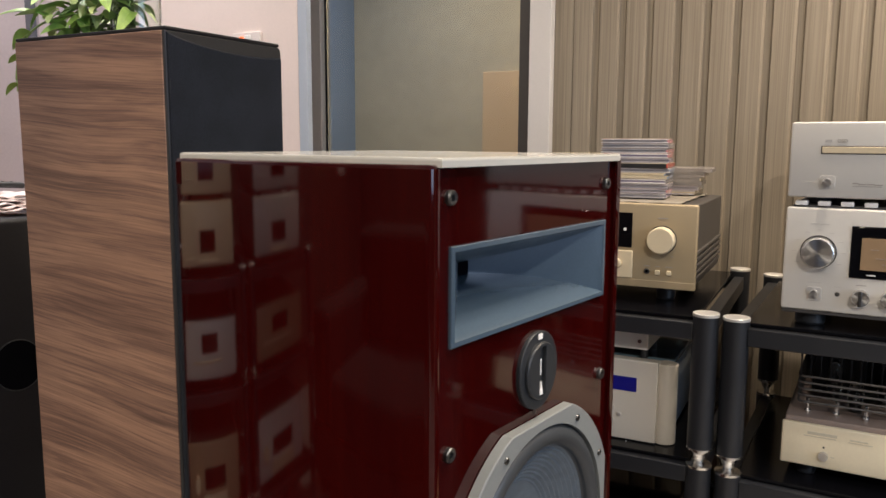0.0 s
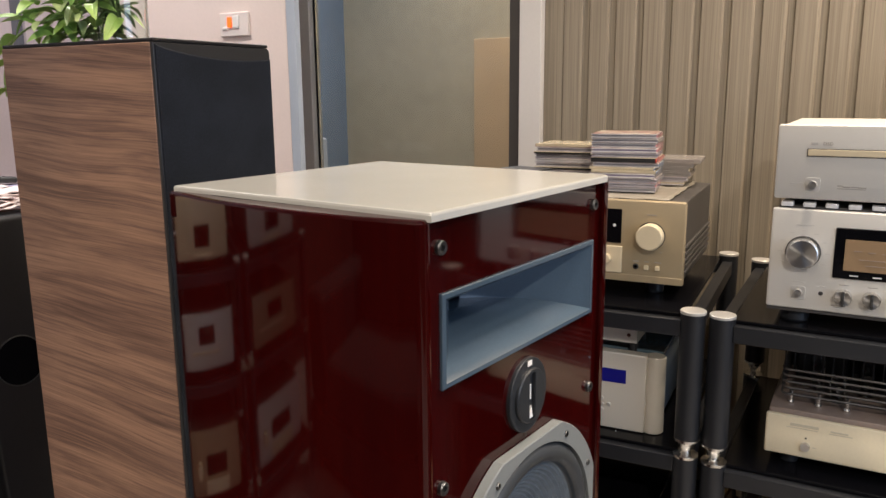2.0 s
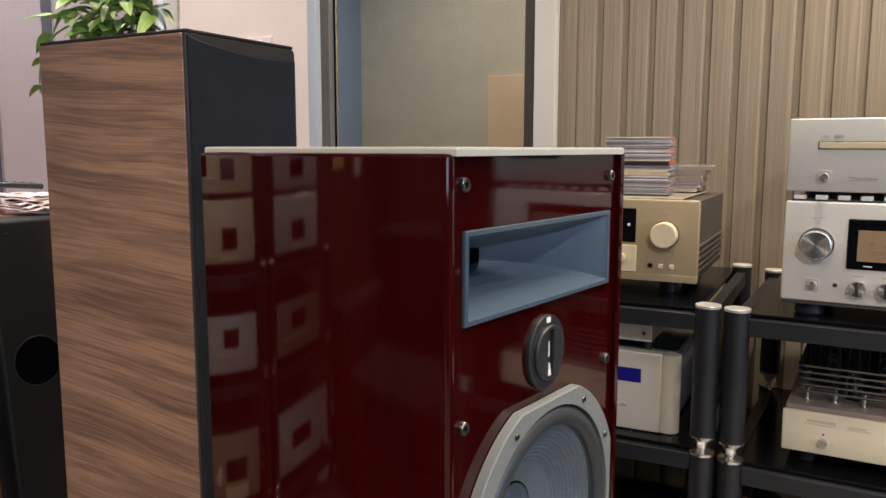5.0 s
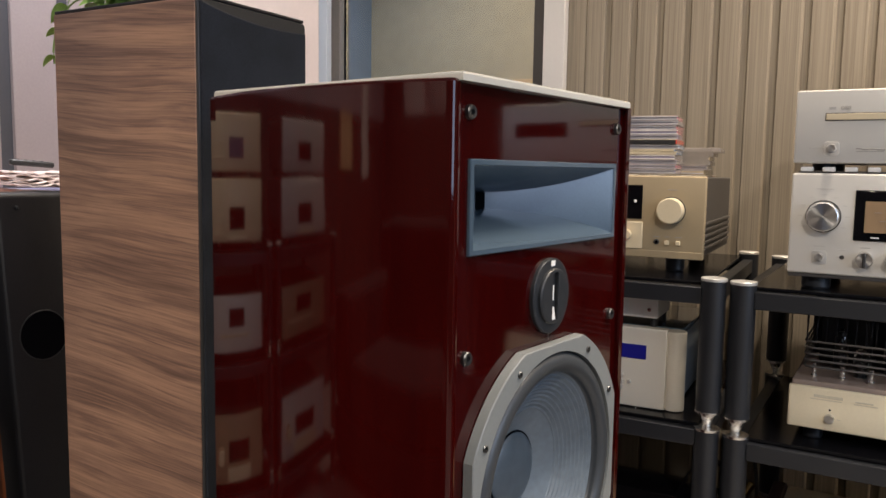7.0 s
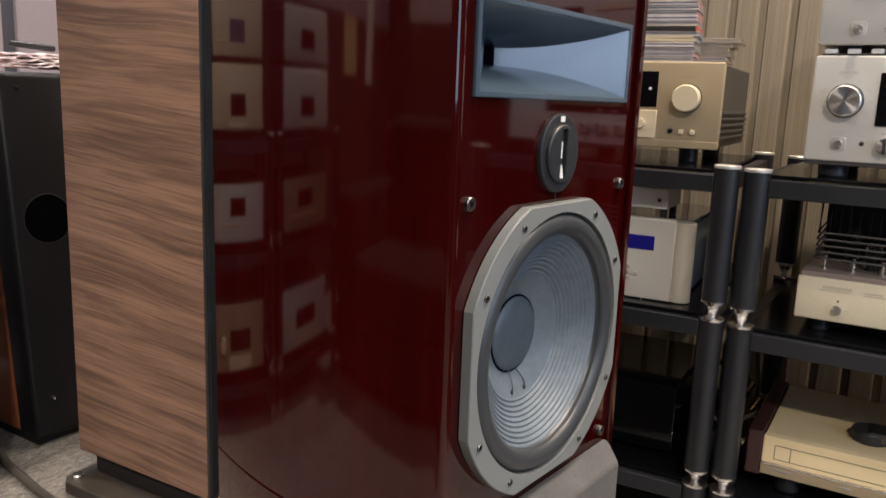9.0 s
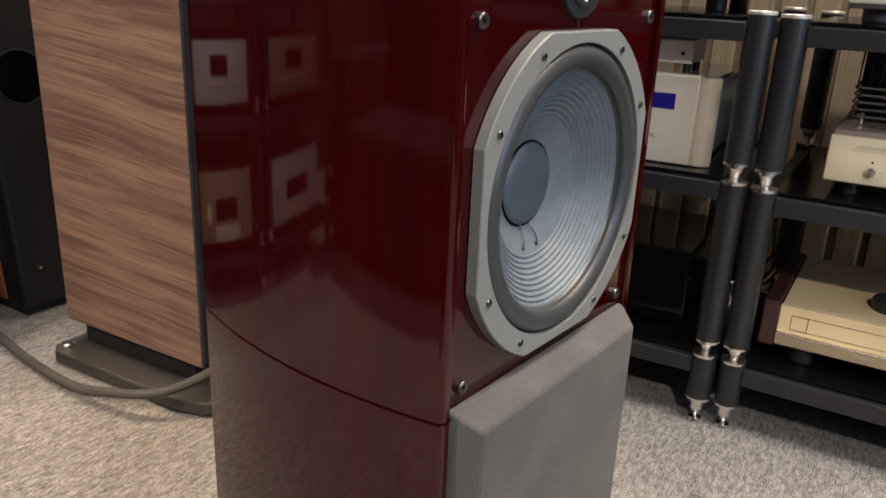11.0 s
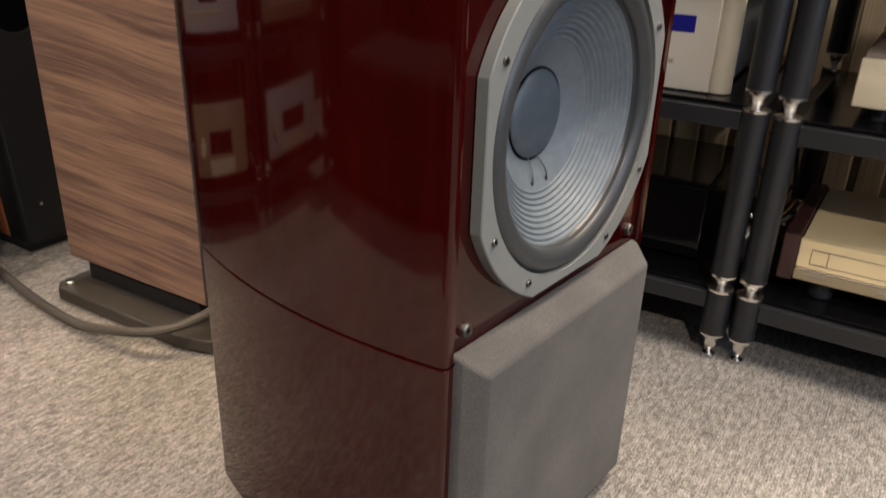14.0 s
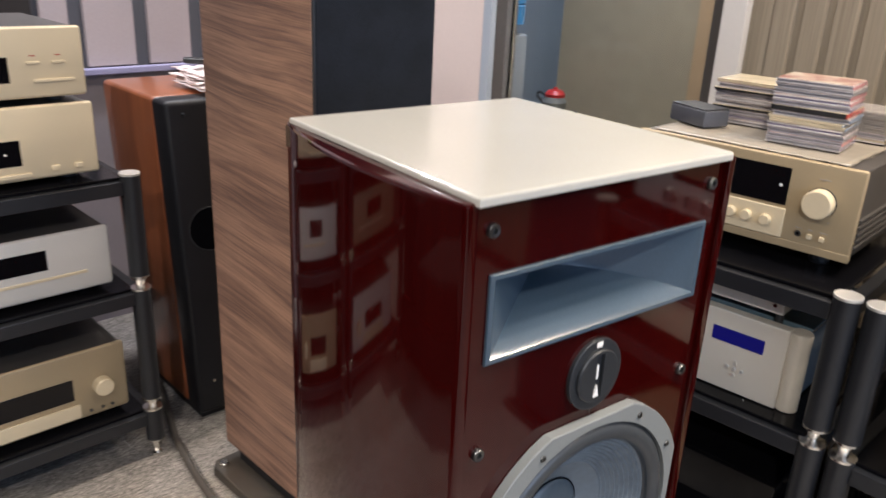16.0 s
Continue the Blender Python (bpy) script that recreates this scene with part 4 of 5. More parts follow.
for k in range(4):
    part("button", lathe(bmesh.new(), ((0, 0.002), (0.004, 0.0015), (0.0042, 0)), seg=10), RUBBER, remote, "", pose(-0.035 + 0.02 * k, 0, 0.016))

# ---- racks ----


def post(parent, x, y, top, mids):
    """One rack leg: black tubes joined by chrome cones, on a spike."""
    base = new("post")
    base.parent = parent
    base.matrix_basis = pose(x, y, 0)
    r = 0.0242
    levels = [0.055, *mids, top]
    leg = part("tube", lathe(bmesh.new(), ((r * 0.9, 0.055), (r, 0.058), (r, mids[0] - 0.002)), seg=28), RACK, base)
    part("tube", lathe(bmesh.new(), ((r, mids[0] + 0.033), (r, mids[1] - 0.002)), seg=28), RACK, base)
    part("tube", lathe(bmesh.new(), ((r, mids[1] + 0.037), (r, top - 0.006)), seg=28), RACK, base)
    part("cap", lathe(bmesh.new(), ((r + 0.0006, top - 0.006), (r + 0.0008, top - 0.001), (r, top), (0, top)), seg=28), CAP_METAL, base)
    for z, h in ((mids[0], 0.033), (mids[1], 0.037)):
        part("joint", lathe(bmesh.new(), ((r + 0.0006, z - 0.003), (r + 0.0008, z + 0.002), (0.011, z + 0.0035), (0.0075, z + 0.006), (0.009, z + 0.009), (0.0165, z + h - 0.010), (0.0165, z + h - 0.006), (r + 0.0008, z + h - 0.004), (r + 0.0006, z + h)), seg=28), CHROME, base)
    part("spike", lathe(bmesh.new(), ((r, 0.056), (r, 0.051), (0.012, 0.048), (0.013, 0.028), (0.0035, 0.010), (0.012, 0.007), (0.014, 0.0), (0, 0)), seg=24), CHROME, base)
    return base


def rack(m, width, depth, shelves, mids, top, label):
    ob = thing("equipment_rack", m, label, "rack", "equipment racks")
    for x in (0, width):
        for y in (0, depth):
            post(ob, x, y, top, mids)
    for z in shelves:
        sh = new("shelf")
        sh.parent = ob
        h = 0.034
        part("rail", block(0.022, width - 0.022, -0.012, 0.016, z - h, z, r=0.002), RACK, sh)
        part("rail", block(0.022, width - 0.022, depth - 0.016, depth + 0.012, z - h, z, r=0.002), RACK, sh)
        for x in (0.0, width):
            part("rail", block(x - 0.012, x + 0.012, 0.022, depth - 0.022, z - h, z, r=0.002), RACK, sh)
        part("glass_panel", block(0.016, width - 0.016, 0.004, depth - 0.004, z + 0.0015, z + 0.0085, r=0.0015), SHELF_GLASS, sh, "polished black glass shelf")
        for x in (0.06, width - 0.06):
            part("glass_stud", lathe(bmesh.new(), ((0.006, -0.004), (0.006, 0.0015)), seg=12), CHROME, sh, "", pose(x, 0.05, z))
    return ob


RACK_A = pose(0.551, 1.575, 0, 0, 0, -21) @ pose(-0.58, 0, 0)
RACK_B = pose(0.603, 1.559, 0, 0, 0, -24)
RACK_C = pose(-1.03, 1.55, 0, 0, 0, 66) @ pose(-0.58, 0, 0)
RACK_D = pose(-1.03, 1.55, 0, 0, 0, 66) @ pose(-1.24, 0, 0)
RACK_LABEL = "black three-tier equipment rack with chrome-jointed round posts"
rack(RACK_A, 0.58, 0.60, (0.142, 0.500, 0.787), (0.151, 0.503), 0.806, RACK_LABEL)
rack(RACK_B, 0.58, 0.56, (0.136, 0.486, 0.785), (0.149, 0.497), 0.803, RACK_LABEL)
rack(RACK_C, 0.58, 0.52, (0.138, 0.494, 0.787), (0.151, 0.503), 0.806, RACK_LABEL)
rack(RACK_D, 0.58, 0.52, (0.138, 0.494, 0.787), (0.151, 0.503), 0.806, RACK_LABEL)


def feet(parent, x0, x1, y0, y1, h, r=0.02):
    for x in (x0, x1):
        for y in (y0, y1):
            part("foot", lathe(bmesh.new(), ((r * 0.9, 0), (r, 0.004), (r, h + 0.002)), seg=20), BLACK_PLASTIC, parent, "", pose(x, y, 0))


# ---- champagne amplifier on the middle rack ----
gold_amp = thing("integrated_amplifier", RACK_A @ pose(0.58, 0, 0.7955), "champagne-gold integrated amplifier with a black display window", "amplifier")
X0, X1, YF, ZB, ZT = -0.497, -0.037, 0.093, 0.032, 0.2075
part("case", block(X0 + 0.006, X1 - 0.006, YF + 0.012, YF + 0.40, ZB + 0.004, ZT - 0.003, r=0.003), GREY_CASE, gold_amp, "dark grey steel case")
part("front_panel", block(X0, X1, YF, YF + 0.013, ZB, ZT, r=0.005, seg=3), GOLD, gold_amp)
part("bottom_lip", block(X0 + 0.001, X1 - 0.001, YF - 0.0015, YF + 0.004, ZB + 0.001, ZB + 0.016, r=0.001), GOLD, gold_amp)
part("window", block(-0.365, -0.168, YF - 0.0015, YF + 0.002, 0.114, 0.187, r=0.001), SMOKED, gold_amp, "black glass meter window")
part("indicator", lathe(bmesh.new(), ((0, 0.002), (0.003, 0.0018), (0.0034, 0)), seg=14), WHITE_PLASTIC, gold_amp, "", dial(-0.183, YF - 0.001, 0.152))
part("flap", block(-0.37, -0.165, YF - 0.004, YF + 0.002, 0.050, 0.108, r=0.002), PALE_GOLD, gold_amp, "pale gold lower flap")
for x in (-0.30, -0.268, -0.236, -0.198):
    knob("button", 0.0105, 0.012, PALE_GOLD, gold_amp, x, YF - 0.004, 0.080, seg=24)
knob("volume_knob", 0.0275, 0.026, PALE_GOLD, gold_amp, -0.106, YF, 0.134, "pale gold volume knob")
part("knob_ring", lathe(bmesh.new(), ((0.0285, 0.0), (0.0292, 0.003), (0.0275, 0.0035)), seg=40, close=False), BLACK, gold_amp, "", dial(-0.106, YF, 0.134))
part("jack", lathe(bmesh.new(), ((0.0025, 0.001), (0.0035, 0.0025), (0.006, 0.002), (0.006, 0)), seg=16), STEEL, gold_amp, "", dial(-0.135, YF, 0.067))
part("jack_hole", lathe(bmesh.new(), ((0, 0.0012), (0.0036, 0.0012)), seg=12, close=False), DARK, gold_amp, "", dial(-0.135, YF - 0.0006, 0.067))
for x in (-0.113, -0.090):
    part("button", block(x - 0.0045, x + 0.0045, YF - 0.006, YF + 0.001, 0.0615, 0.0705, r=0.001), PALE_GOLD, gold_amp)
for x, z, w in ((-0.106, 0.178, 0.02), (-0.135, 0.078, 0.012), (-0.113, 0.078, 0.009), (-0.09, 0.078, 0.014), (-0.085, 0.100, 0.004)):
    bar(gold_amp, x, YF, z, w, 0.0016)
for k in range(5):
    part("fin", block(X1 - 0.007, X1 - 0.001, YF + 0.03, YF + 0.385, 0.052 + 0.013 * k, 0.058 + 0.013 * k, r=0.001), GREY_CASE, gold_amp)
feet(gold_amp, X0 + 0.06, X1 - 0.07, YF + 0.07, YF + 0.35, ZB, 0.02)

sheet_top = 0.7955 + ZT + 0.0005
mat = thing("plastic_sheet", RACK_A @ pose(0.58, 0, sheet_top - 0.002), "crinkled white plastic sheet lying on the amplifier", "sheet")
bm = bmesh.new()
bmesh.ops.create_grid(bm, x_segments=26, y_segments=22, size=0.5)
for v in bm.verts:
    v.co = Vector((-0.275 + v.co.x * 0.40, 0.29 + v.co.y * 0.36, 0.0028 + 0.0016 * noise.noise(v.co * 14)))
    v.co.x += 0.006 * noise.noise(v.co * 30)
ms = part("sheet", bm, FILM, mat)
md = ms.modifiers.new("thickness", "SOLIDIFY")
md.thickness = 0.0012

# compact discs
CASE_TINTS = {}
EMPTY_CASE = plain("thin_clear_plastic", (0.62, 0.58, 0.55), 0.1, vary=0.05, relief=0.0, coat=0.6)
EMPTY_CASE.node_tree.nodes["Principled BSDF"].inputs["Alpha"].default_value = 0.42


def tint(name, colour):
    if name not in CASE_TINTS:
        CASE_TINTS[name] = plain("case_paper_" + name, colour, 0.25, vary=0.25, grain=22, relief=0.0, coat=0.5)
    return CASE_TINTS[name]


TINTS = (("grey", (0.26, 0.25, 0.26)), ("rose", (0.50, 0.22, 0.24)), ("violet", (0.25, 0.22, 0.30)), ("white", (0.62, 0.60, 0.58)), ("black", (0.03, 0.03, 0.03)),
         ("cream", (0.60, 0.52, 0.36)), ("red", (0.45, 0.07, 0.05)), ("blue", (0.26, 0.33, 0.45)))


GREY_PRINT = picture_print("grey_sleeve_picture", (0.22, 0.17, 0.15), (0.40, 0.34, 0.30), (0.58, 0.50, 0.42))
WARM_PRINT = picture_print("rose_sleeve_picture", (0.30, 0.12, 0.10), (0.48, 0.33, 0.27), (0.60, 0.52, 0.42))


def disc_case(m, paper, spine, thick, sleeve=False, empty=False):
    ob = thing("cd_case", m, {"black": "black card CD sleeve with a red spine in a stack", "cream": "cream card CD sleeve in a stack"}.get(paper, "clear plastic CD case with a %s inlay" % paper), "cd case", "stacked CD cases")
    w, d = 0.142, 0.125
    if sleeve:
        part("cover", block(-w / 2, w / 2, -d / 2, d / 2, 0.0002, thick - 0.0002, r=0.0012), WARM_PRINT if spine == "rose" else tint(*[t for t in TINTS if t[0] == paper][0]), ob)
        part("edge", block(-w / 2 + 0.002, w / 2 - 0.002, -d / 2 - 0.0006, d / 2, 0.002, thick - 0.002, r=0), tint("black", (0.03, 0.03, 0.03)) if paper == "black" else tint("cream", (0.60, 0.52, 0.36)), ob)
        part("cover_edge", block(-w / 2, w / 2, -d / 2 - 0.0003, d / 2, thick - 0.0016, thick, r=0.0003), tint("cream", (0.60, 0.52, 0.36)), ob)
        part("spine", block(w / 2 - 0.003, w / 2 + 0.0006, -d / 2, d / 2, 0.0006, thick - 0.001, r=0.0005), tint(*[t for t in TINTS if t[0] == spine][0]), ob)
        return ob
    shell = EMPTY_CASE if empty else JEWELS[int(thick * 1e5 + m.translation.z * 1e4) % 3]
    lid = part("lid", block(-w / 2, w / 2, -d / 2, d / 2, thick * 0.66, thick - 0.0012, r=0.0006), shell, ob)
    part("tray", block(-w / 2 + 0.0028, w / 2 - 0.0015, -d / 2 + 0.0022, d / 2 - 0.0012, thick * 0.30, thick * 0.66, r=0.0003), EMPTY_CASE if empty else tint(*[t for t in TINTS if t[0] == paper][0]), ob)
    part("back", block(-w / 2, w / 2, -d / 2, d / 2, 0.0, thick * 0.30, r=0.0006), shell, ob)
    part("spine", block(w / 2 - 0.0025, w / 2 + 0.0003, -d / 2 + 0.002, d / 2 - 0.002, 0.0006, thick - 0.0016, r=0.0002), tint(*[t for t in TINTS if t[0] == spine][0]), ob)
    part("inlay", block(-w / 2 + 0.003, w / 2 - 0.003, -d / 2 + 0.003, d / 2 - 0.003, thick - 0.0014, thick, r=0), EMPTY_CASE if empty else WARM_PRINT if spine == "rose" else GREY_PRINT, lid)
    return ob


rng = random.Random(21)
z = sheet_top + 0.004
for paper, spine, thick, sleeve in (("grey", "violet", 0.0104, 0), ("grey", "rose", 0.0104, 0), ("grey", "grey", 0.0104, 0), ("violet", "grey", 0.0104, 0), ("cream", "blue", 0.007, 1), ("cream", "blue", 0.006, 1), ("grey", "blue", 0.0104, 0), ("black", "red", 0.011, 1),
                                    ("grey", "violet", 0.0104, 0), ("violet", "rose", 0.0104, 0), ("grey", "rose", 0.0104, 0), ("grey", "grey", 0.0104, 0), ("grey", "rose", 0.0104, 0)):
    disc_case(RACK_A @ pose(0.58 - 0.195 + rng.uniform(-0.003, 0.003), 0.245 + rng.uniform(-0.003, 0.003), z, 0, 0, 4 + rng.uniform(-2.2, 2.2)), paper, spine, thick, sleeve)
    z += thick
z = sheet_top + 0.004
for paper, spine, thick, sleeve in (("grey", "blue", 0.0104, 0), ("violet", "grey", 0.0104, 0), ("grey", "grey", 0.0104, 0), ("black", "grey", 0.007, 1), ("grey", "violet", 0.0104, 0), ("white", "grey", 0.0104, 0), ("grey", "grey", 0.0104, 0), ("black", "white", 0.006, 1), ("grey", "white", 0.0104, 0), ("white", "rose", 0.008, 1)):
    disc_case(RACK_A @ pose(0.58 - 0.365 + rng.uniform(-0.004, 0.004), 0.36 + rng.uniform(-0.003, 0.003), z, 0, 0, 2 + rng.uniform(-3, 3)), paper, spine, thick, sleeve)
    z += thick
z = sheet_top + 0.004
for paper, spine, thick, dx in (("cream", "cream", 0.0104, 0.0), ("grey", "white", 0.0104, 0.008), ("grey", "grey", 0.0104, 0.014), ("white", "cream", 0.0104, 0.012), ("violet", "grey", 0.0104, 0.02), ("white", "grey", 0.0104, 0.036)):
    disc_case(RACK_A @ pose(0.58 - 0.160 + dx, 0.405, z, 0, 0, 3), paper, spine, thick, empty=dx > 0.01)
    z += thick
box_dark = thing("small_case", RACK_A @ pose(0.58 - 0.435, 0.235, sheet_top + 0.004, 0, 0, -22), "small dark grey box on the amplifier", "box")
part("body", block(-0.055, 0.055, -0.035, 0.035, 0, 0.036, r=0.004, seg=3), plain("slate_grey_plastic", (0.07, 0.075, 0.09), 0.4), box_dark)
part("lid", block(-0.054, 0.054, -0.034, 0.034, 0.0355, 0.0395, r=0.002), BLACK_PLASTIC, box_dark)

# ---- silver power amplifier below it ----
power_amp = thing("power_amplifier", RACK_A @ pose(0.58, 0, 0.5085), "silver amplifier with a lit blue display and rounded pillars", "amplifier")
part("case", block(-0.44, -0.075, 0.07, 0.42, 0.006, 0.158, r=0.004), plain("blue_grey_case", (0.16, 0.19, 0.21), 0.4, 0.3), power_amp)
part("front_panel", block(-0.415, -0.094, 0.045, 0.072, 0.002, 0.174, r=0.003), COOL_SILVER, power_amp)
for x in (-0.080, -0.429):
    part("pillar", lathe(bmesh.new(), ((0.0, 0.001), (0.0205, 0.001), (0.022, 0.003), (0.022, 0.168), (0.020, 0.170), (0, 0.170)), seg=28), COOL_SILVER, power_amp, "", pose(x, 0.070, 0))
part("display", block(-0.243, -0.136, 0.0435, 0.047, 0.107, 0.137, r=0.0005), BLUE_LCD, power_amp, "lit blue display")
for dx, dz in ((0, 0), (0.016, 0.0), (-0.016, 0.0), (0, 0.013), (0, -0.013)):
    part("button", lathe(bmesh.new(), ((0, 0.004), (0.0042, 0.0035), (0.0045, 0)), seg=14), CAP_METAL, power_amp, "", dial(-0.186 + dx, 0.045, 0.055 + dz))
part("small_lamp", lathe(bmesh.new(), ((0, 0.001), (0.0015, 0)), seg=8), WHITE_PLASTIC, power_amp, "", dial(-0.15, 0.03, 0.004))

small = thing("phono_box", RACK_A @ pose(0.58, 0, 0.5085 + 0.1705), "small silver box standing on the silver amplifier", "audio box")
part("body", block(-0.30, -0.119, 0.062, 0.19, 0.022, 0.066, r=0.003), SILVER, small)
for x in (-0.29, -0.13):
    for y in (0.08, 0.17):
        part("foot", lathe(bmesh.new(), ((0.008, 0), (0.008, 0.023)), seg=12), BLACK_PLASTIC, small, "", pose(x, y, 0))
knob("button", 0.0045, 0.005, CHROME, small, -0.136, 0.062, 0.041, seg=14)
cover = thing("acrylic_cover", RACK_A @ pose(0.58, 0, 0.5085 + 0.1585), "smoky blue acrylic sheet lying on the amplifier", "cover")
part("sheet", block(-0.41, -0.07, 0.10, 0.40, 0.0, 0.011, r=0.002), plain("smoky_blue_acrylic", (0.10, 0.15, 0.18), 0.1, relief=0.0, coat=0.6), cover)

# glossy black block added to fill the dark rectangle over the bottom shelf
black_box = thing("dark_shelf_block", RACK_A @ pose(0.58, 0, 0.1505), "glossy black block added for the dark rectangle over the bottom shelf", "audio component")
part("case", block(-0.50, -0.07, 0.10, 0.45, 0.012, 0.16, r=0.004), SMOKED, black_box)
part("front_panel", block(-0.502, -0.068, 0.088, 0.10, 0.012, 0.162, r=0.003), SMOKED, black_box)
feet(black_box, -0.45, -0.12, 0.15, 0.4, 0.013)

# ---- right rack ----
silver_amp = thing("stereo_amplifier", RACK_B @ pose(0, 0, 0.7935), "silver stereo amplifier with a large knob and amber meter", "amplifier")
part("case", block(0.078, 0.506, 0.036, 0.42, 0.034, 0.217, r=0.003), SILVER, silver_amp)
part("front_panel", block(0.072, 0.512, 0.022, 0.038, 0.031, 0.2195, r=0.005, seg=3), SILVER, silver_amp)
part("bottom_bevel", block(0.073, 0.511, 0.028, 0.05, 0.024, 0.033, r=0.002), GREY_CASE, silver_amp)
knob("selector_knob", 0.0275, 0.024, SATIN, silver_amp, 0.129, 0.022, 0.140, "turned metal selector knob")
part("knob_ring", lathe(bmesh.new(), ((0.0285, 0.0), (0.0300, 0.002), (0.0285, 0.003)), seg=40, close=False), BLACK, silver_amp, "", dial(0.129, 0.022, 0.140))
part("meter_frame", block(0.180, 0.404, 0.0185, 0.025, 0.0975, 0.190, r=0.002), SMOKED, silver_amp, "black meter surround")
part("meter_face", block(0.197, 0.387, 0.0165, 0.0186, 0.1135, 0.170, r=0), AMBER, silver_amp, "lit amber meter face")
for k in range(5):
    bar(silver_amp, 0.218 + 0.022 * k, 0.0163, 0.150 - 0.001 * k, 0.012, 0.0012, material=TAUPE)
bar(silver_amp, 0.25, 0.0163, 0.135, 0.06, 0.0010, material=TAUPE), bar(silver_amp, 0.25, 0.0163, 0.125, 0.04, 0.0010, material=TAUPE)
bar(silver_amp, 0.215, 0.0184, 0.1045, 0.014, 0.002, material=WHITE_PLASTIC), bar(silver_amp, 0.252, 0.0184, 0.1045, 0.014, 0.002, material=WHITE_PLASTIC)


def rounded_square(half, r):
    """The outline of a square with rounded corners."""
    return [(sx * (half - r) + r * math.cos(a), sy * (half - r) + r * math.sin(a))
            for sx, sy, start in ((1, 1, 0), (-1, 1, 90), (-1, -1, 180), (1, -1, 270)) for a in [radians(start + 18 * k) for k in range(6)]]


def recessed_button(parent, x, y, z, r=0.0078):
    part("button_plate", prism(bmesh.new(), rounded_square(0.0128, 0.005), 0.0, 0.0014, 0.0005), CAP_METAL, parent, "", dial(x, y, z))
    knob("button", r, 0.009, SATIN, parent, x, y, z, seg=24)


recessed_button(silver_amp, 0.126, 0.022, 0.063)
part("lamp", lathe(bmesh.new(), ((0, 0.002), (0.0035, 0.0015), (0.0042, 0)), seg=14), STEEL, silver_amp, "", dial(0.164, 0.022, 0.0655))
for x in (0.201, 0.247, 0.293, 0.339, 0.40):
    knob("tone_knob", 0.0145, 0.017, SATIN, silver_amp, x, 0.022, 0.0635, seg=28)
    part("pointer", block(x - 0.0025, x + 0.0025, 0.0015, 0.008, 0.050, 0.077, r=0.001), STEEL, silver_amp)
    bar(silver_amp, x, 0.022, 0.085, 0.016, 0.0012)
for a in range(-120, 121, 30):
    bar(silver_amp, 0.129 + 0.040 * math.sin(radians(a)), 0.022, 0.140 + 0.040 * math.cos(radians(a)), 0.008, 0.0010, material=FAINT)
bar(silver_amp, 0.129, 0.022, 0.1905, 0.03, 0.0014, material=FAINT), bar(silver_amp, 0.126, 0.022, 0.084, 0.02, 0.0012, material=FAINT), bar(silver_amp, 0.164, 0.022, 0.079, 0.012, 0.0012, material=FAINT)
feet(silver_amp, 0.12, 0.46, 0.07, 0.38, 0.027, 0.026)

pads = thing("felt_pad_strip", RACK_B @ pose(0, 0, 0.7935 + 0.2195), "strip of white felt pads between two players", "pads")
part("strip", block(0.082, 0.50, 0.030, 0.42, -0.0022, 0.004, r=0.001), GREY_CASE, pads)
for k in range(11):
    part("pad", block(0.085 + 0.037 * k, 0.106 + 0.037 * k, 0.026, 0.05, 0.003, 0.0115, r=0.002), WHITE_PLASTIC, pads)

player = thing("disc_player", RACK_B @ pose(0, 0, 1.0245), "silver disc player with a gold-edged tray slot", "disc player")
part("case", block(0.076, 0.508, 0.036, 0.40, 0.008, 0.139, r=0.004), SILVER, player)
part("front_panel", block(0.072, 0.512, 0.022, 0.038, 0.0065, 0.1405, r=0.004, seg=3), SILVER, player)
part("slot", block(0.122, 0.285, 0.0203, 0.025, 0.084, 0.0985, r=0.0008), GREY_CASE, player)
part("tray", block(0.1235, 0.2835, 0.0190, 0.0215, 0.0855, 0.0970, r=0.0012), PALE_GOLD, player, "pale gold disc tray")
part("display", block(0.318, 0.470, 0.0203, 0.025, 0.062, 0.096, r=0.001), SMOKED, player, "dark display window")
recessed_button(player, 0.135, 0.022, 0.0335)
bar(player, 0.108, 0.022, 0.0345, 0.022, 0.0013, material=FAINT)
for x, w, dz in ((0.180, 0.010, 0.0), (0.190, 0.012, -0.0016), (0.203, 0.012, -0.001), (0.215, 0.013, -0.002)):
    bar(player, x, 0.022, 0.0335 + dz, w, 0.0022, "logo_stroke")
bar(player, 0.198, 0.022, 0.0285, 0.045, 0.0012)
bar(player, 0.133, 0.022, 0.1070, 0.011, 0.0045, "disc_mark", plain("pale_print", (0.45, 0.43, 0.40), 0.6, relief=0.0))
for x in (0.12, 0.46):
    for y in (0.08, 0.36):
        part("foot", lathe(bmesh.new(), ((0.018, -0.0068), (0.02, 0.0), (0.02, 0.009)), seg=20), BLACK_PLASTIC, player, "", pose(x, y, 0))
words = bpy.data.curves.new("dsd_mark", "FONT")
words.body, words.size, words.extrude, words.align_x, words.align_y = "DSD", 0.0085, 0.0003, "CENTER", "CENTER"
mark = new("dsd_mark", words)
mark.parent = player
mark.matrix_basis = pose(0.155, 0.0215, 0.107) @ FACE
words.materials.append(INK)

tube = thing("tube_amplifier", RACK_B @ pose(0, 0, 0.4945), "ivory-fronted tube amplifier with a metal rod cage", "tube amplifier")
part("front_panel", block(0.086, 0.50, 0.045, 0.056, 0.0265, 0.109, r=0.004, seg=3), IVORY, tube)
part("chassis", block(0.090, 0.496, 0.056, 0.36, 0.030, 0.118, r=0.003), TAUPE, tube)
feet(tube, 0.13, 0.45, 0.09, 0.32, 0.031, 0.018)
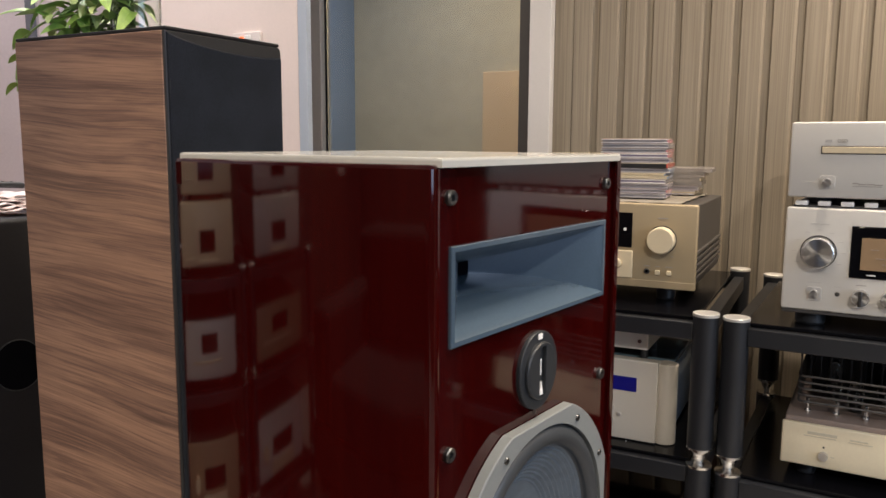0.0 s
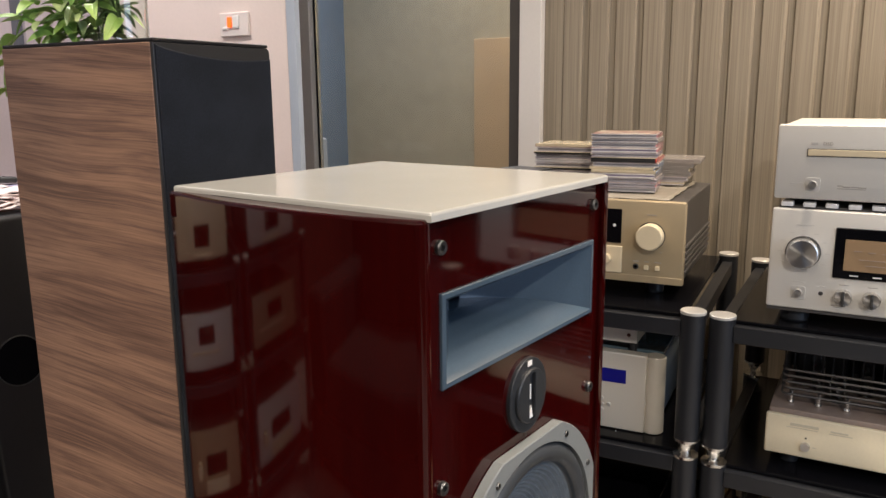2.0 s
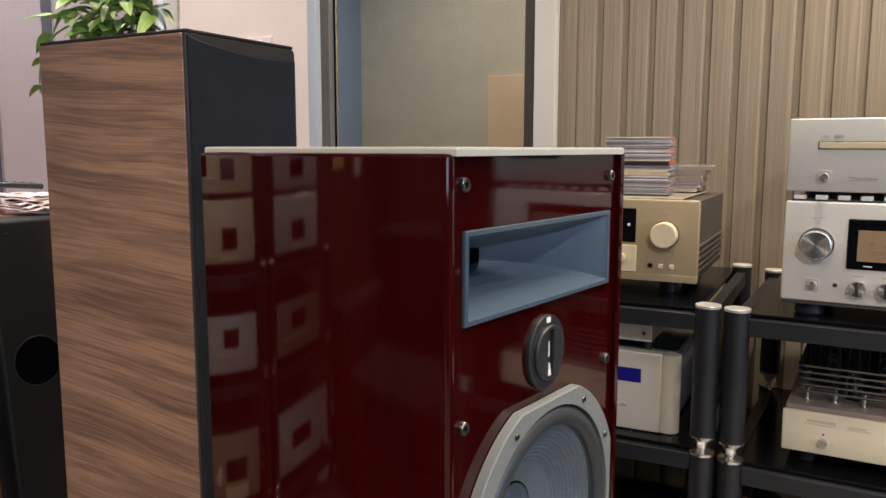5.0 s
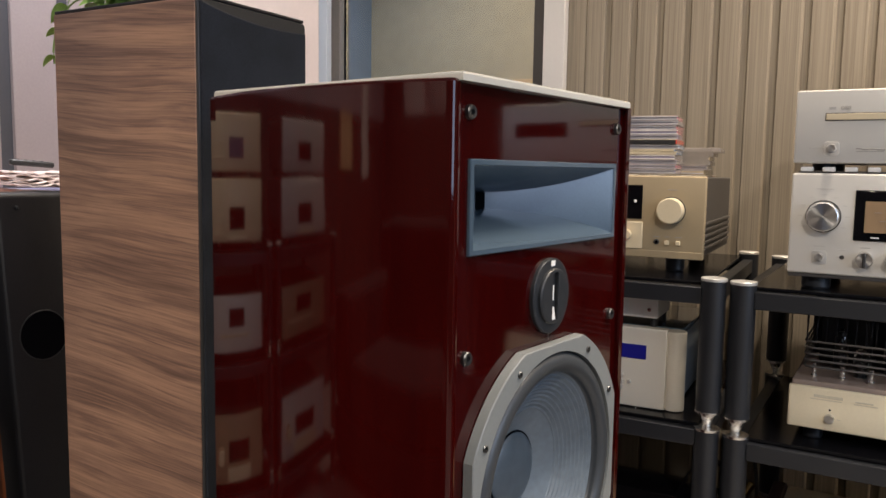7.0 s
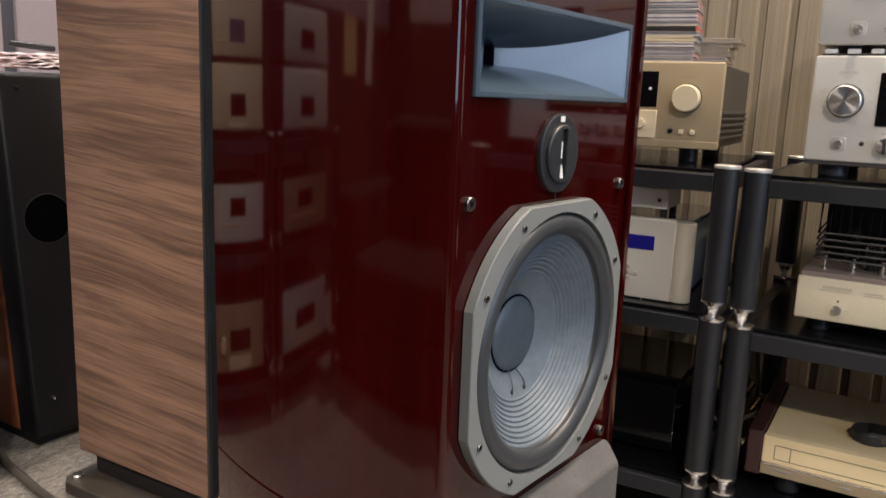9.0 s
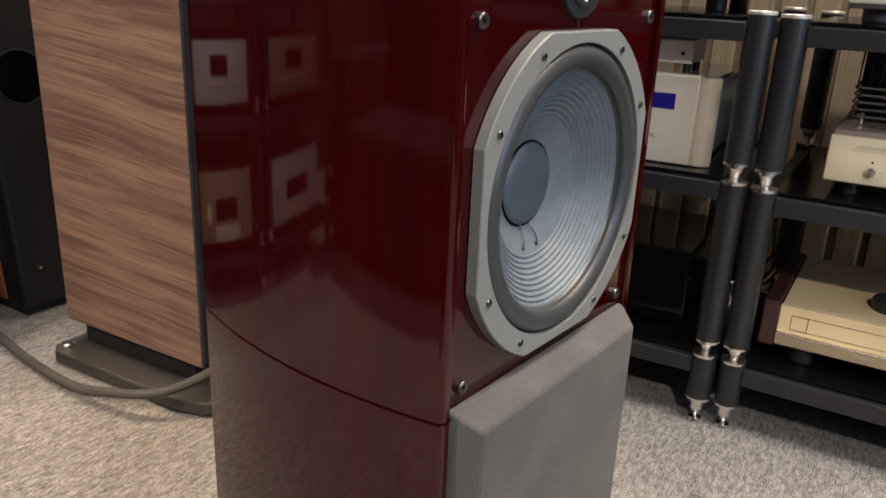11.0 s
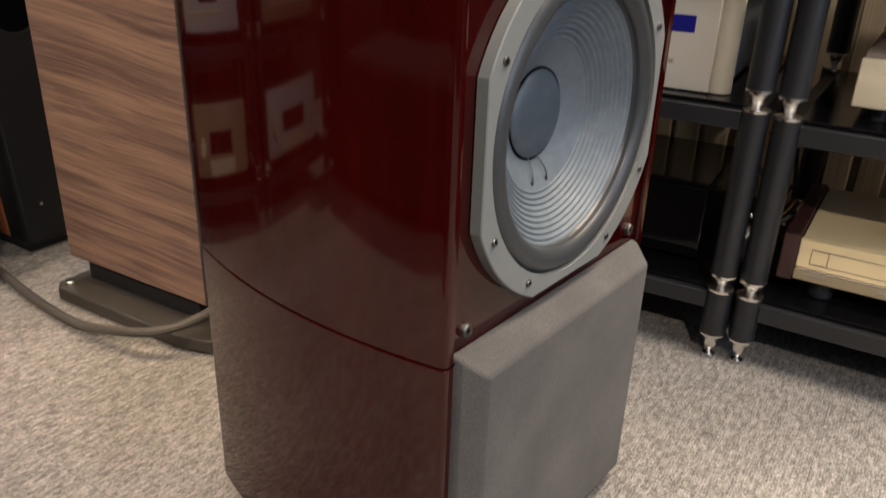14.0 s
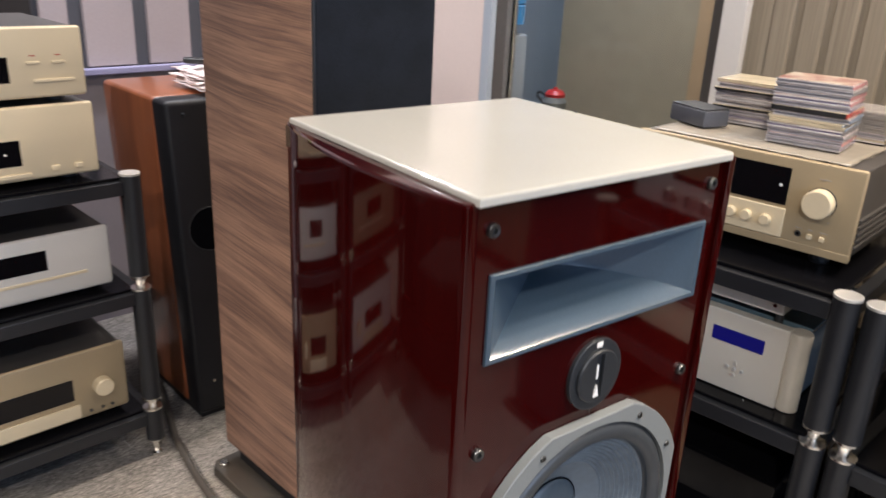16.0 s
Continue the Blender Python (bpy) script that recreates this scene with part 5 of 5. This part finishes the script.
knob("power_button", 0.0088, 0.008, SATIN, tube, 0.160, 0.045, 0.0515, seg=26)
part("lamp", lathe(bmesh.new(), ((0, 0.001), (0.002, 0)), seg=10), DARK, tube, "", dial(0.160, 0.045, 0.068))
bar(tube, 0.156, 0.045, 0.0925, 0.05, 0.0055, material=PALE_INK), bar(tube, 0.152, 0.045, 0.0865, 0.055, 0.0016, material=PALE_INK), bar(tube, 0.217, 0.045, 0.0905, 0.03, 0.003, material=PALE_INK), bar(tube, 0.22, 0.045, 0.0860, 0.04, 0.0016, material=PALE_INK), bar(tube, 0.176, 0.045, 0.0515, 0.006, 0.0016, material=PALE_INK)
cage = part("cage", block(0.100, 0.486, 0.33, 0.345, 0.118, 0.265, r=0.002), BLACK, tube, "black rod cage")
for k in range(5):
    zc = 0.140 + 0.0125 * k
    part("cage_rod", swept(bmesh.new(), ((0.107, 0.34, zc), (0.107, 0.095, zc), (0.110, 0.086, zc), (0.118, 0.082, zc), (0.47, 0.082, zc), (0.479, 0.086, zc), (0.484, 0.095, zc), (0.484, 0.34, zc)), 0.0022, 6), GREY_CASE, cage)
for k in range(23):
    x = 0.110 + 0.017 * k
    part("cage_upright", swept(bmesh.new(), ((x, 0.084, 0.19), (x, 0.084, 0.235), (x, 0.092, 0.252), (x, 0.110, 0.262), (x, 0.33, 0.262)), 0.0020, 6), BLACK, cage)
for k, (x, y) in enumerate(((0.125, 0.092), (0.175, 0.092), (0.225, 0.092), (0.30, 0.092), (0.40, 0.092))):
    part("cage_pillar", lathe(bmesh.new(), ((0.006, 0.116), (0.006, 0.122), (0.004, 0.125), (0.004, 0.145), (0, 0.146)), seg=12), CHROME, cage, "", pose(x, y, 0))
for x, y, h in ((0.165, 0.20, 0.085), (0.205, 0.14, 0.06), (0.255, 0.20, 0.085), (0.305, 0.14, 0.06), (0.36, 0.20, 0.085), (0.43, 0.17, 0.08)):
    vt = part("valve", lathe(bmesh.new(), ((0.012, 0.117), (0.014, 0.120), (0.015, 0.117 + h * 0.7), (0.010, 0.117 + h * 0.92), (0, 0.117 + h)), seg=20), CLEAR, tube, "clear glass valve", pose(x, y, 0))
    part("valve_core", lathe(bmesh.new(), ((0.007, 0.119), (0.008, 0.117 + h * 0.55), (0.004, 0.117 + h * 0.6), (0, 0.117 + h * 0.75)), seg=12), STEEL, vt)
for x in (0.17, 0.40):
    part("transformer", block(x - 0.05, x + 0.05, 0.25, 0.325, 0.117, 0.235, r=0.004), BLACK, tube)

deck = thing("gold_player", RACK_B @ pose(0, 0, 0.1445), "wide champagne-gold player with dark wooden cheeks", "player")
part("body", block(0.062, 0.50, 0.062, 0.40, 0.040, 0.122, r=0.003), DECK_GOLD, deck)
part("front_panel", block(0.060, 0.502, 0.050, 0.064, 0.064, 0.122, r=0.003), DECK_GOLD, deck)
part("lower_lip", block(0.060, 0.502, 0.046, 0.064, 0.040, 0.0625, r=0.002), GOLD, deck)
part("bright_edge", block(0.060, 0.502, 0.0455, 0.050, 0.0615, 0.0655, r=0.001), CHROME, deck)
part("cheek", block(0.030, 0.0595, 0.048, 0.40, 0.034, 0.128, r=0.003), ROSEWOOD, deck, "dark wooden side cheek")
part("cheek", block(0.5025, 0.532, 0.048, 0.40, 0.034, 0.128, r=0.003), ROSEWOOD, deck, "dark wooden side cheek")
for a, b, c, d in ((0.083, 0.113, 0.0745, 0.0755), (0.083, 0.113, 0.1035, 0.1045), (0.083, 0.084, 0.0745, 0.1045), (0.1125, 0.1135, 0.0745, 0.1045), (0.1135, 0.49, 0.0745, 0.0752), (0.1135, 0.49, 0.1038, 0.1045)):
    part("groove", block(a, b, 0.0493, 0.052, c, d, r=0), DARK, deck)
bar(deck, 0.10, 0.0455, 0.054, 0.045, 0.003), bar(deck, 0.215, 0.0455, 0.052, 0.025, 0.003)
feet(deck, 0.11, 0.45, 0.09, 0.34, 0.041, 0.024)
puck = thing("record_weight", RACK_B @ pose(0.245, 0.15, 0.2665), "black round stand with a silver rim on the gold player", "stand")
part("base", lathe(bmesh.new(), ((0.034, 0), (0.036, 0.004), (0.036, 0.020), (0.033, 0.024), (0, 0.024)), seg=32), BLACK_PLASTIC, puck)
part("top", block(-0.005, 0.10, -0.03, 0.03, 0.006, 0.028, r=0.004), STEEL, puck)

# unseen black block beside the right rack, added to darken the baffle's reflection
mirror_block = thing("mirror_dark_block", RACK_B @ pose(0.64, 0.04, 0), "unseen black loudspeaker-shaped block added to darken the lacquer's reflection", "loudspeaker")
part("body", block(0.0, 0.30, 0.012, 0.40, 0.03, 1.30, r=0.006, seg=3), BLACK, mirror_block)
part("grille", block(0.008, 0.292, 0.0, 0.0118, 0.05, 1.28, r=0.004), BLACK_CLOTH, mirror_block, "black cloth grille")
part("plinth", block(-0.02, 0.32, -0.02, 0.42, 0.0, 0.0298, r=0.004), BLACK, mirror_block)

# ---- left racks ----


def gold_component(m, width, height, depth, material, style, label, kind_word):
    """A front panel with a display, buttons and a case behind it; local x runs left from the right edge."""
    ob = thing(kind_word.replace(" ", "_"), m, label, kind_word, "components on the side racks")
    part("case", block(-width + 0.006, -0.006, 0.012, depth, 0.02, height - 0.003, r=0.003), GREY_CASE, ob)
    part("front_panel", block(-width, 0, 0.0, 0.013, 0.014, height, r=0.008, seg=3), material, ob)
    feet(ob, -width + 0.06, -0.06, 0.05, depth - 0.05, 0.02)
    if style == "slot":
        for x in (-0.105, -0.052):
            part("button", block(x - 0.018, x + 0.010, -0.004, 0.001, 0.088, 0.094, r=0.0015), material, ob)
            bar(ob, x - 0.004, 0.0, 0.106, 0.012, 0.0025, material=tint("red", (0.45, 0.07, 0.05)))
        part("button", block(-0.112, -0.025, -0.005, 0.001, 0.048, 0.055, r=0.002), material, ob)
        part("window", block(-0.30, -0.16, -0.0012, 0.002, 0.05, 0.105, r=0.001), SMOKED, ob)
    elif style == "display":
        part("window", block(-0.31, -0.168, -0.0012, 0.002, 0.05, 0.108, r=0.001), SMOKED, ob)
        part("indicator", lathe(bmesh.new(), ((0, 0.002), (0.003, 0)), seg=10), WHITE_PLASTIC, ob, "", dial(-0.20, -0.001, 0.078))
        for x in (-0.098, -0.047):
            part("button", block(x - 0.009, x + 0.009, -0.005, 0.001, 0.030, 0.042, r=0.002), material, ob)
        part("tray", block(-0.33, -0.150, -0.004, 0.001, 0.022, 0.032, r=0.002), PALE_GOLD, ob)
    elif style == "wide":
        part("window", block(-0.30, -0.148, -0.0012, 0.002, 0.085, 0.135, r=0.001), SMOKED, ob)
        part("tray", block(-0.34, -0.06, -0.003, 0.001, 0.058, 0.066, r=0.0015), PALE_GOLD, ob)
    else:
        part("window", block(-0.34, -0.136, -0.0012, 0.002, 0.075, 0.135, r=0.001), SMOKED, ob)
        part("flap", block(-0.35, -0.125, -0.006, 0.001, 0.022, 0.062, r=0.003), PALE_GOLD, ob)
        knob("volume_knob", 0.024, 0.026, PALE_GOLD, ob, -0.066, 0.0, 0.098)
        for x in (-0.10, -0.07, -0.045):
            part("button", lathe(bmesh.new(), ((0, 0.004), (0.004, 0.003), (0.0045, 0)), seg=12), STEEL, ob, "", dial(x, 0, 0.032))
    return ob


def side_rack(base, width, first):
    right = base @ pose(0.58 - 0.052, 0.038, 0)
    gold, pale = (PALE_GOLD, GOLD) if first else (SILVER, PALE_GOLD)
    gold_component(right @ pose(-0.002, 0, 0.7955), width, 0.182, 0.40, gold, "display", "champagne disc player with a dark display on the rack", "disc player")
    gold_component(right @ pose(-0.010, 0.0, 0.7955 + 0.1835), width - 0.01, 0.168, 0.38, gold, "slot", "champagne preamplifier with small buttons on top of another", "preamplifier")
    gold_component(right @ pose(0.0, 0, 0.5025), width, 0.170, 0.40, SILVER if first else GOLD, "wide", "silver-gold player with a slim display on the middle shelf", "audio player")
    gold_component(right @ pose(0.006, 0, 0.1465), width, 0.205, 0.40, GOLD if first else SILVER, "knob", "champagne amplifier with a round volume knob on the bottom shelf", "amplifier")


side_rack(RACK_C, 0.465, True)
side_rack(RACK_D, 0.455, False)

# ---- cables ----


def cable(points, r, label, steps=8):
    ob = thing("cable", Matrix(), label, "cable")
    part("cord", swept(bmesh.new(), smooth_line(points, steps), r, 10), CABLE, ob)
    return ob


cable(((-1.40, 1.92, 0.012), (-1.243, 1.807, 0.012), (-1.04, 1.631, 0.012), (-0.999, 1.600, 0.012), (-0.86, 1.505, 0.012), (-0.713, 1.418, 0.020), (-0.594, 1.366, 0.046), (-0.505, 1.358, 0.060), (-0.445, 1.389, 0.074), (-0.40, 1.43, 0.09), (-0.30, 1.48, 0.12), (-0.20, 1.42, 0.2)), 0.0098, "thick braided grey loudspeaker cable on the carpet")
cable(((0.66, 1.98, 0.30), (0.70, 1.96, 0.26), (0.72, 1.90, 0.20), (0.68, 1.86, 0.12), (0.66, 1.90, 0.03), (0.75, 1.98, 0.008)), 0.006, "black signal cable hanging behind the rack")
cable(((0.70, 2.0, 0.42), (0.665, 1.97, 0.36), (0.64, 1.93, 0.25), (0.69, 1.93, 0.16), (0.72, 2.0, 0.05)), 0.005, "black power cable hanging behind the rack")
cable(((0.72, 1.75, 0.25), (0.68, 1.76, 0.22), (0.655, 1.78, 0.16), (0.70, 1.82, 0.06), (0.74, 1.95, 0.008)), 0.005, "thin black cable behind the gold player")

TANGLE = (((0.70, 1.99, 0.36), (0.73, 1.90, 0.25), (0.705, 1.895, 0.21), (0.74, 1.88, 0.13), (0.72, 1.93, 0.06), (0.80, 2.0, 0.008)),
          ((0.66, 1.96, 0.24), (0.68, 1.90, 0.18), (0.72, 1.885, 0.16), (0.745, 1.88, 0.10), (0.70, 1.90, 0.04), (0.62, 1.95, 0.008)),
          ((0.76, 1.97, 0.33), (0.745, 1.885, 0.22), (0.70, 1.89, 0.14), (0.68, 1.90, 0.09), (0.73, 1.89, 0.03), (0.85, 1.93, 0.008)),
          ((0.64, 1.95, 0.18), (0.675, 1.908, 0.14), (0.70, 1.90, 0.07), (0.705, 1.90, 0.03), (0.76, 1.93, 0.008)))
for k, line in enumerate(TANGLE):
    lead = cable(line, 0.0045, "thin dark cable tangled behind the racks")
    a, b = Vector(line[1]), Vector(line[2])
    aim = (b - a).to_track_quat("Z", "Y").to_matrix().to_4x4()
    part("plug", lathe(bmesh.new(), ((0.0055, -0.020), (0.0095, -0.018), (0.0095, 0.010), (0.0080, 0.012), (0.0080, 0.020), (0.0045, 0.021)), seg=16), CHROME if k % 2 else BRASS, lead, "bright metal plug", Matrix.Translation(a) @ aim)

# ---- wall boards and carpet tiles ----
clad = structure("wall_cladding", block(TRIM_R + 0.002, RIGHT_X, CLAD_Y + 0.008, CLAD_Y + 0.0138, 0.07, CEILING - 0.002, r=0), JOINT, ROOM, "beige wall of upright streaked boards", "wall")


def wall_board_mesh():
    bm = bmesh.new()
    w = 0.0756
    outline = [(0.0, 0.0), (0.0, -0.0070), (0.0020, -0.0092), (0.0505, -0.0092), (0.0540, -0.0078), (0.0570, -0.0012), (0.0725, -0.0012), (w - 0.0010, 0.0)]
    prism(bm, outline, 0.07, CEILING - 0.003)
    return finish("wall_board", bm, CLADDING)


board_data = wall_board_mesh()
part("wall_board", block(TRIM_R + 0.0005, -0.8105, CLAD_Y + 0.0005, CLAD_Y + 0.0078, 0.07, CEILING - 0.003, r=0.0015), CLADDING, clad)
for k in range(41):
    x = -0.809 + 0.0756 * k
    if x + 0.08 > RIGHT_X:
        break
    ob = new("wall_board", board_data)
    ob.parent = clad
    ob.matrix_basis = pose(x, CLAD_Y + 0.0078, 0)

tile_bm = block(0.0002, 0.4998, 0.0002, 0.4998, -0.008, 0.0, r=0.0006, seg=1)
tile_data = finish("carpet_tile", tile_bm, CARPET)
for i in range(-6, 7):
    for j in range(-6, 6):
        x, y = i * 0.5 - 0.048, j * 0.5 + 0.12
        if x > RIGHT_X or x + 0.5 < LEFT_X or y + 0.5 < BACK_Y or y > CLAD_Y + 0.1:
            continue
        ob = new("carpet_tile", tile_data)
        ob.parent = floor
        ob.matrix_basis = pose(x, y, 0)
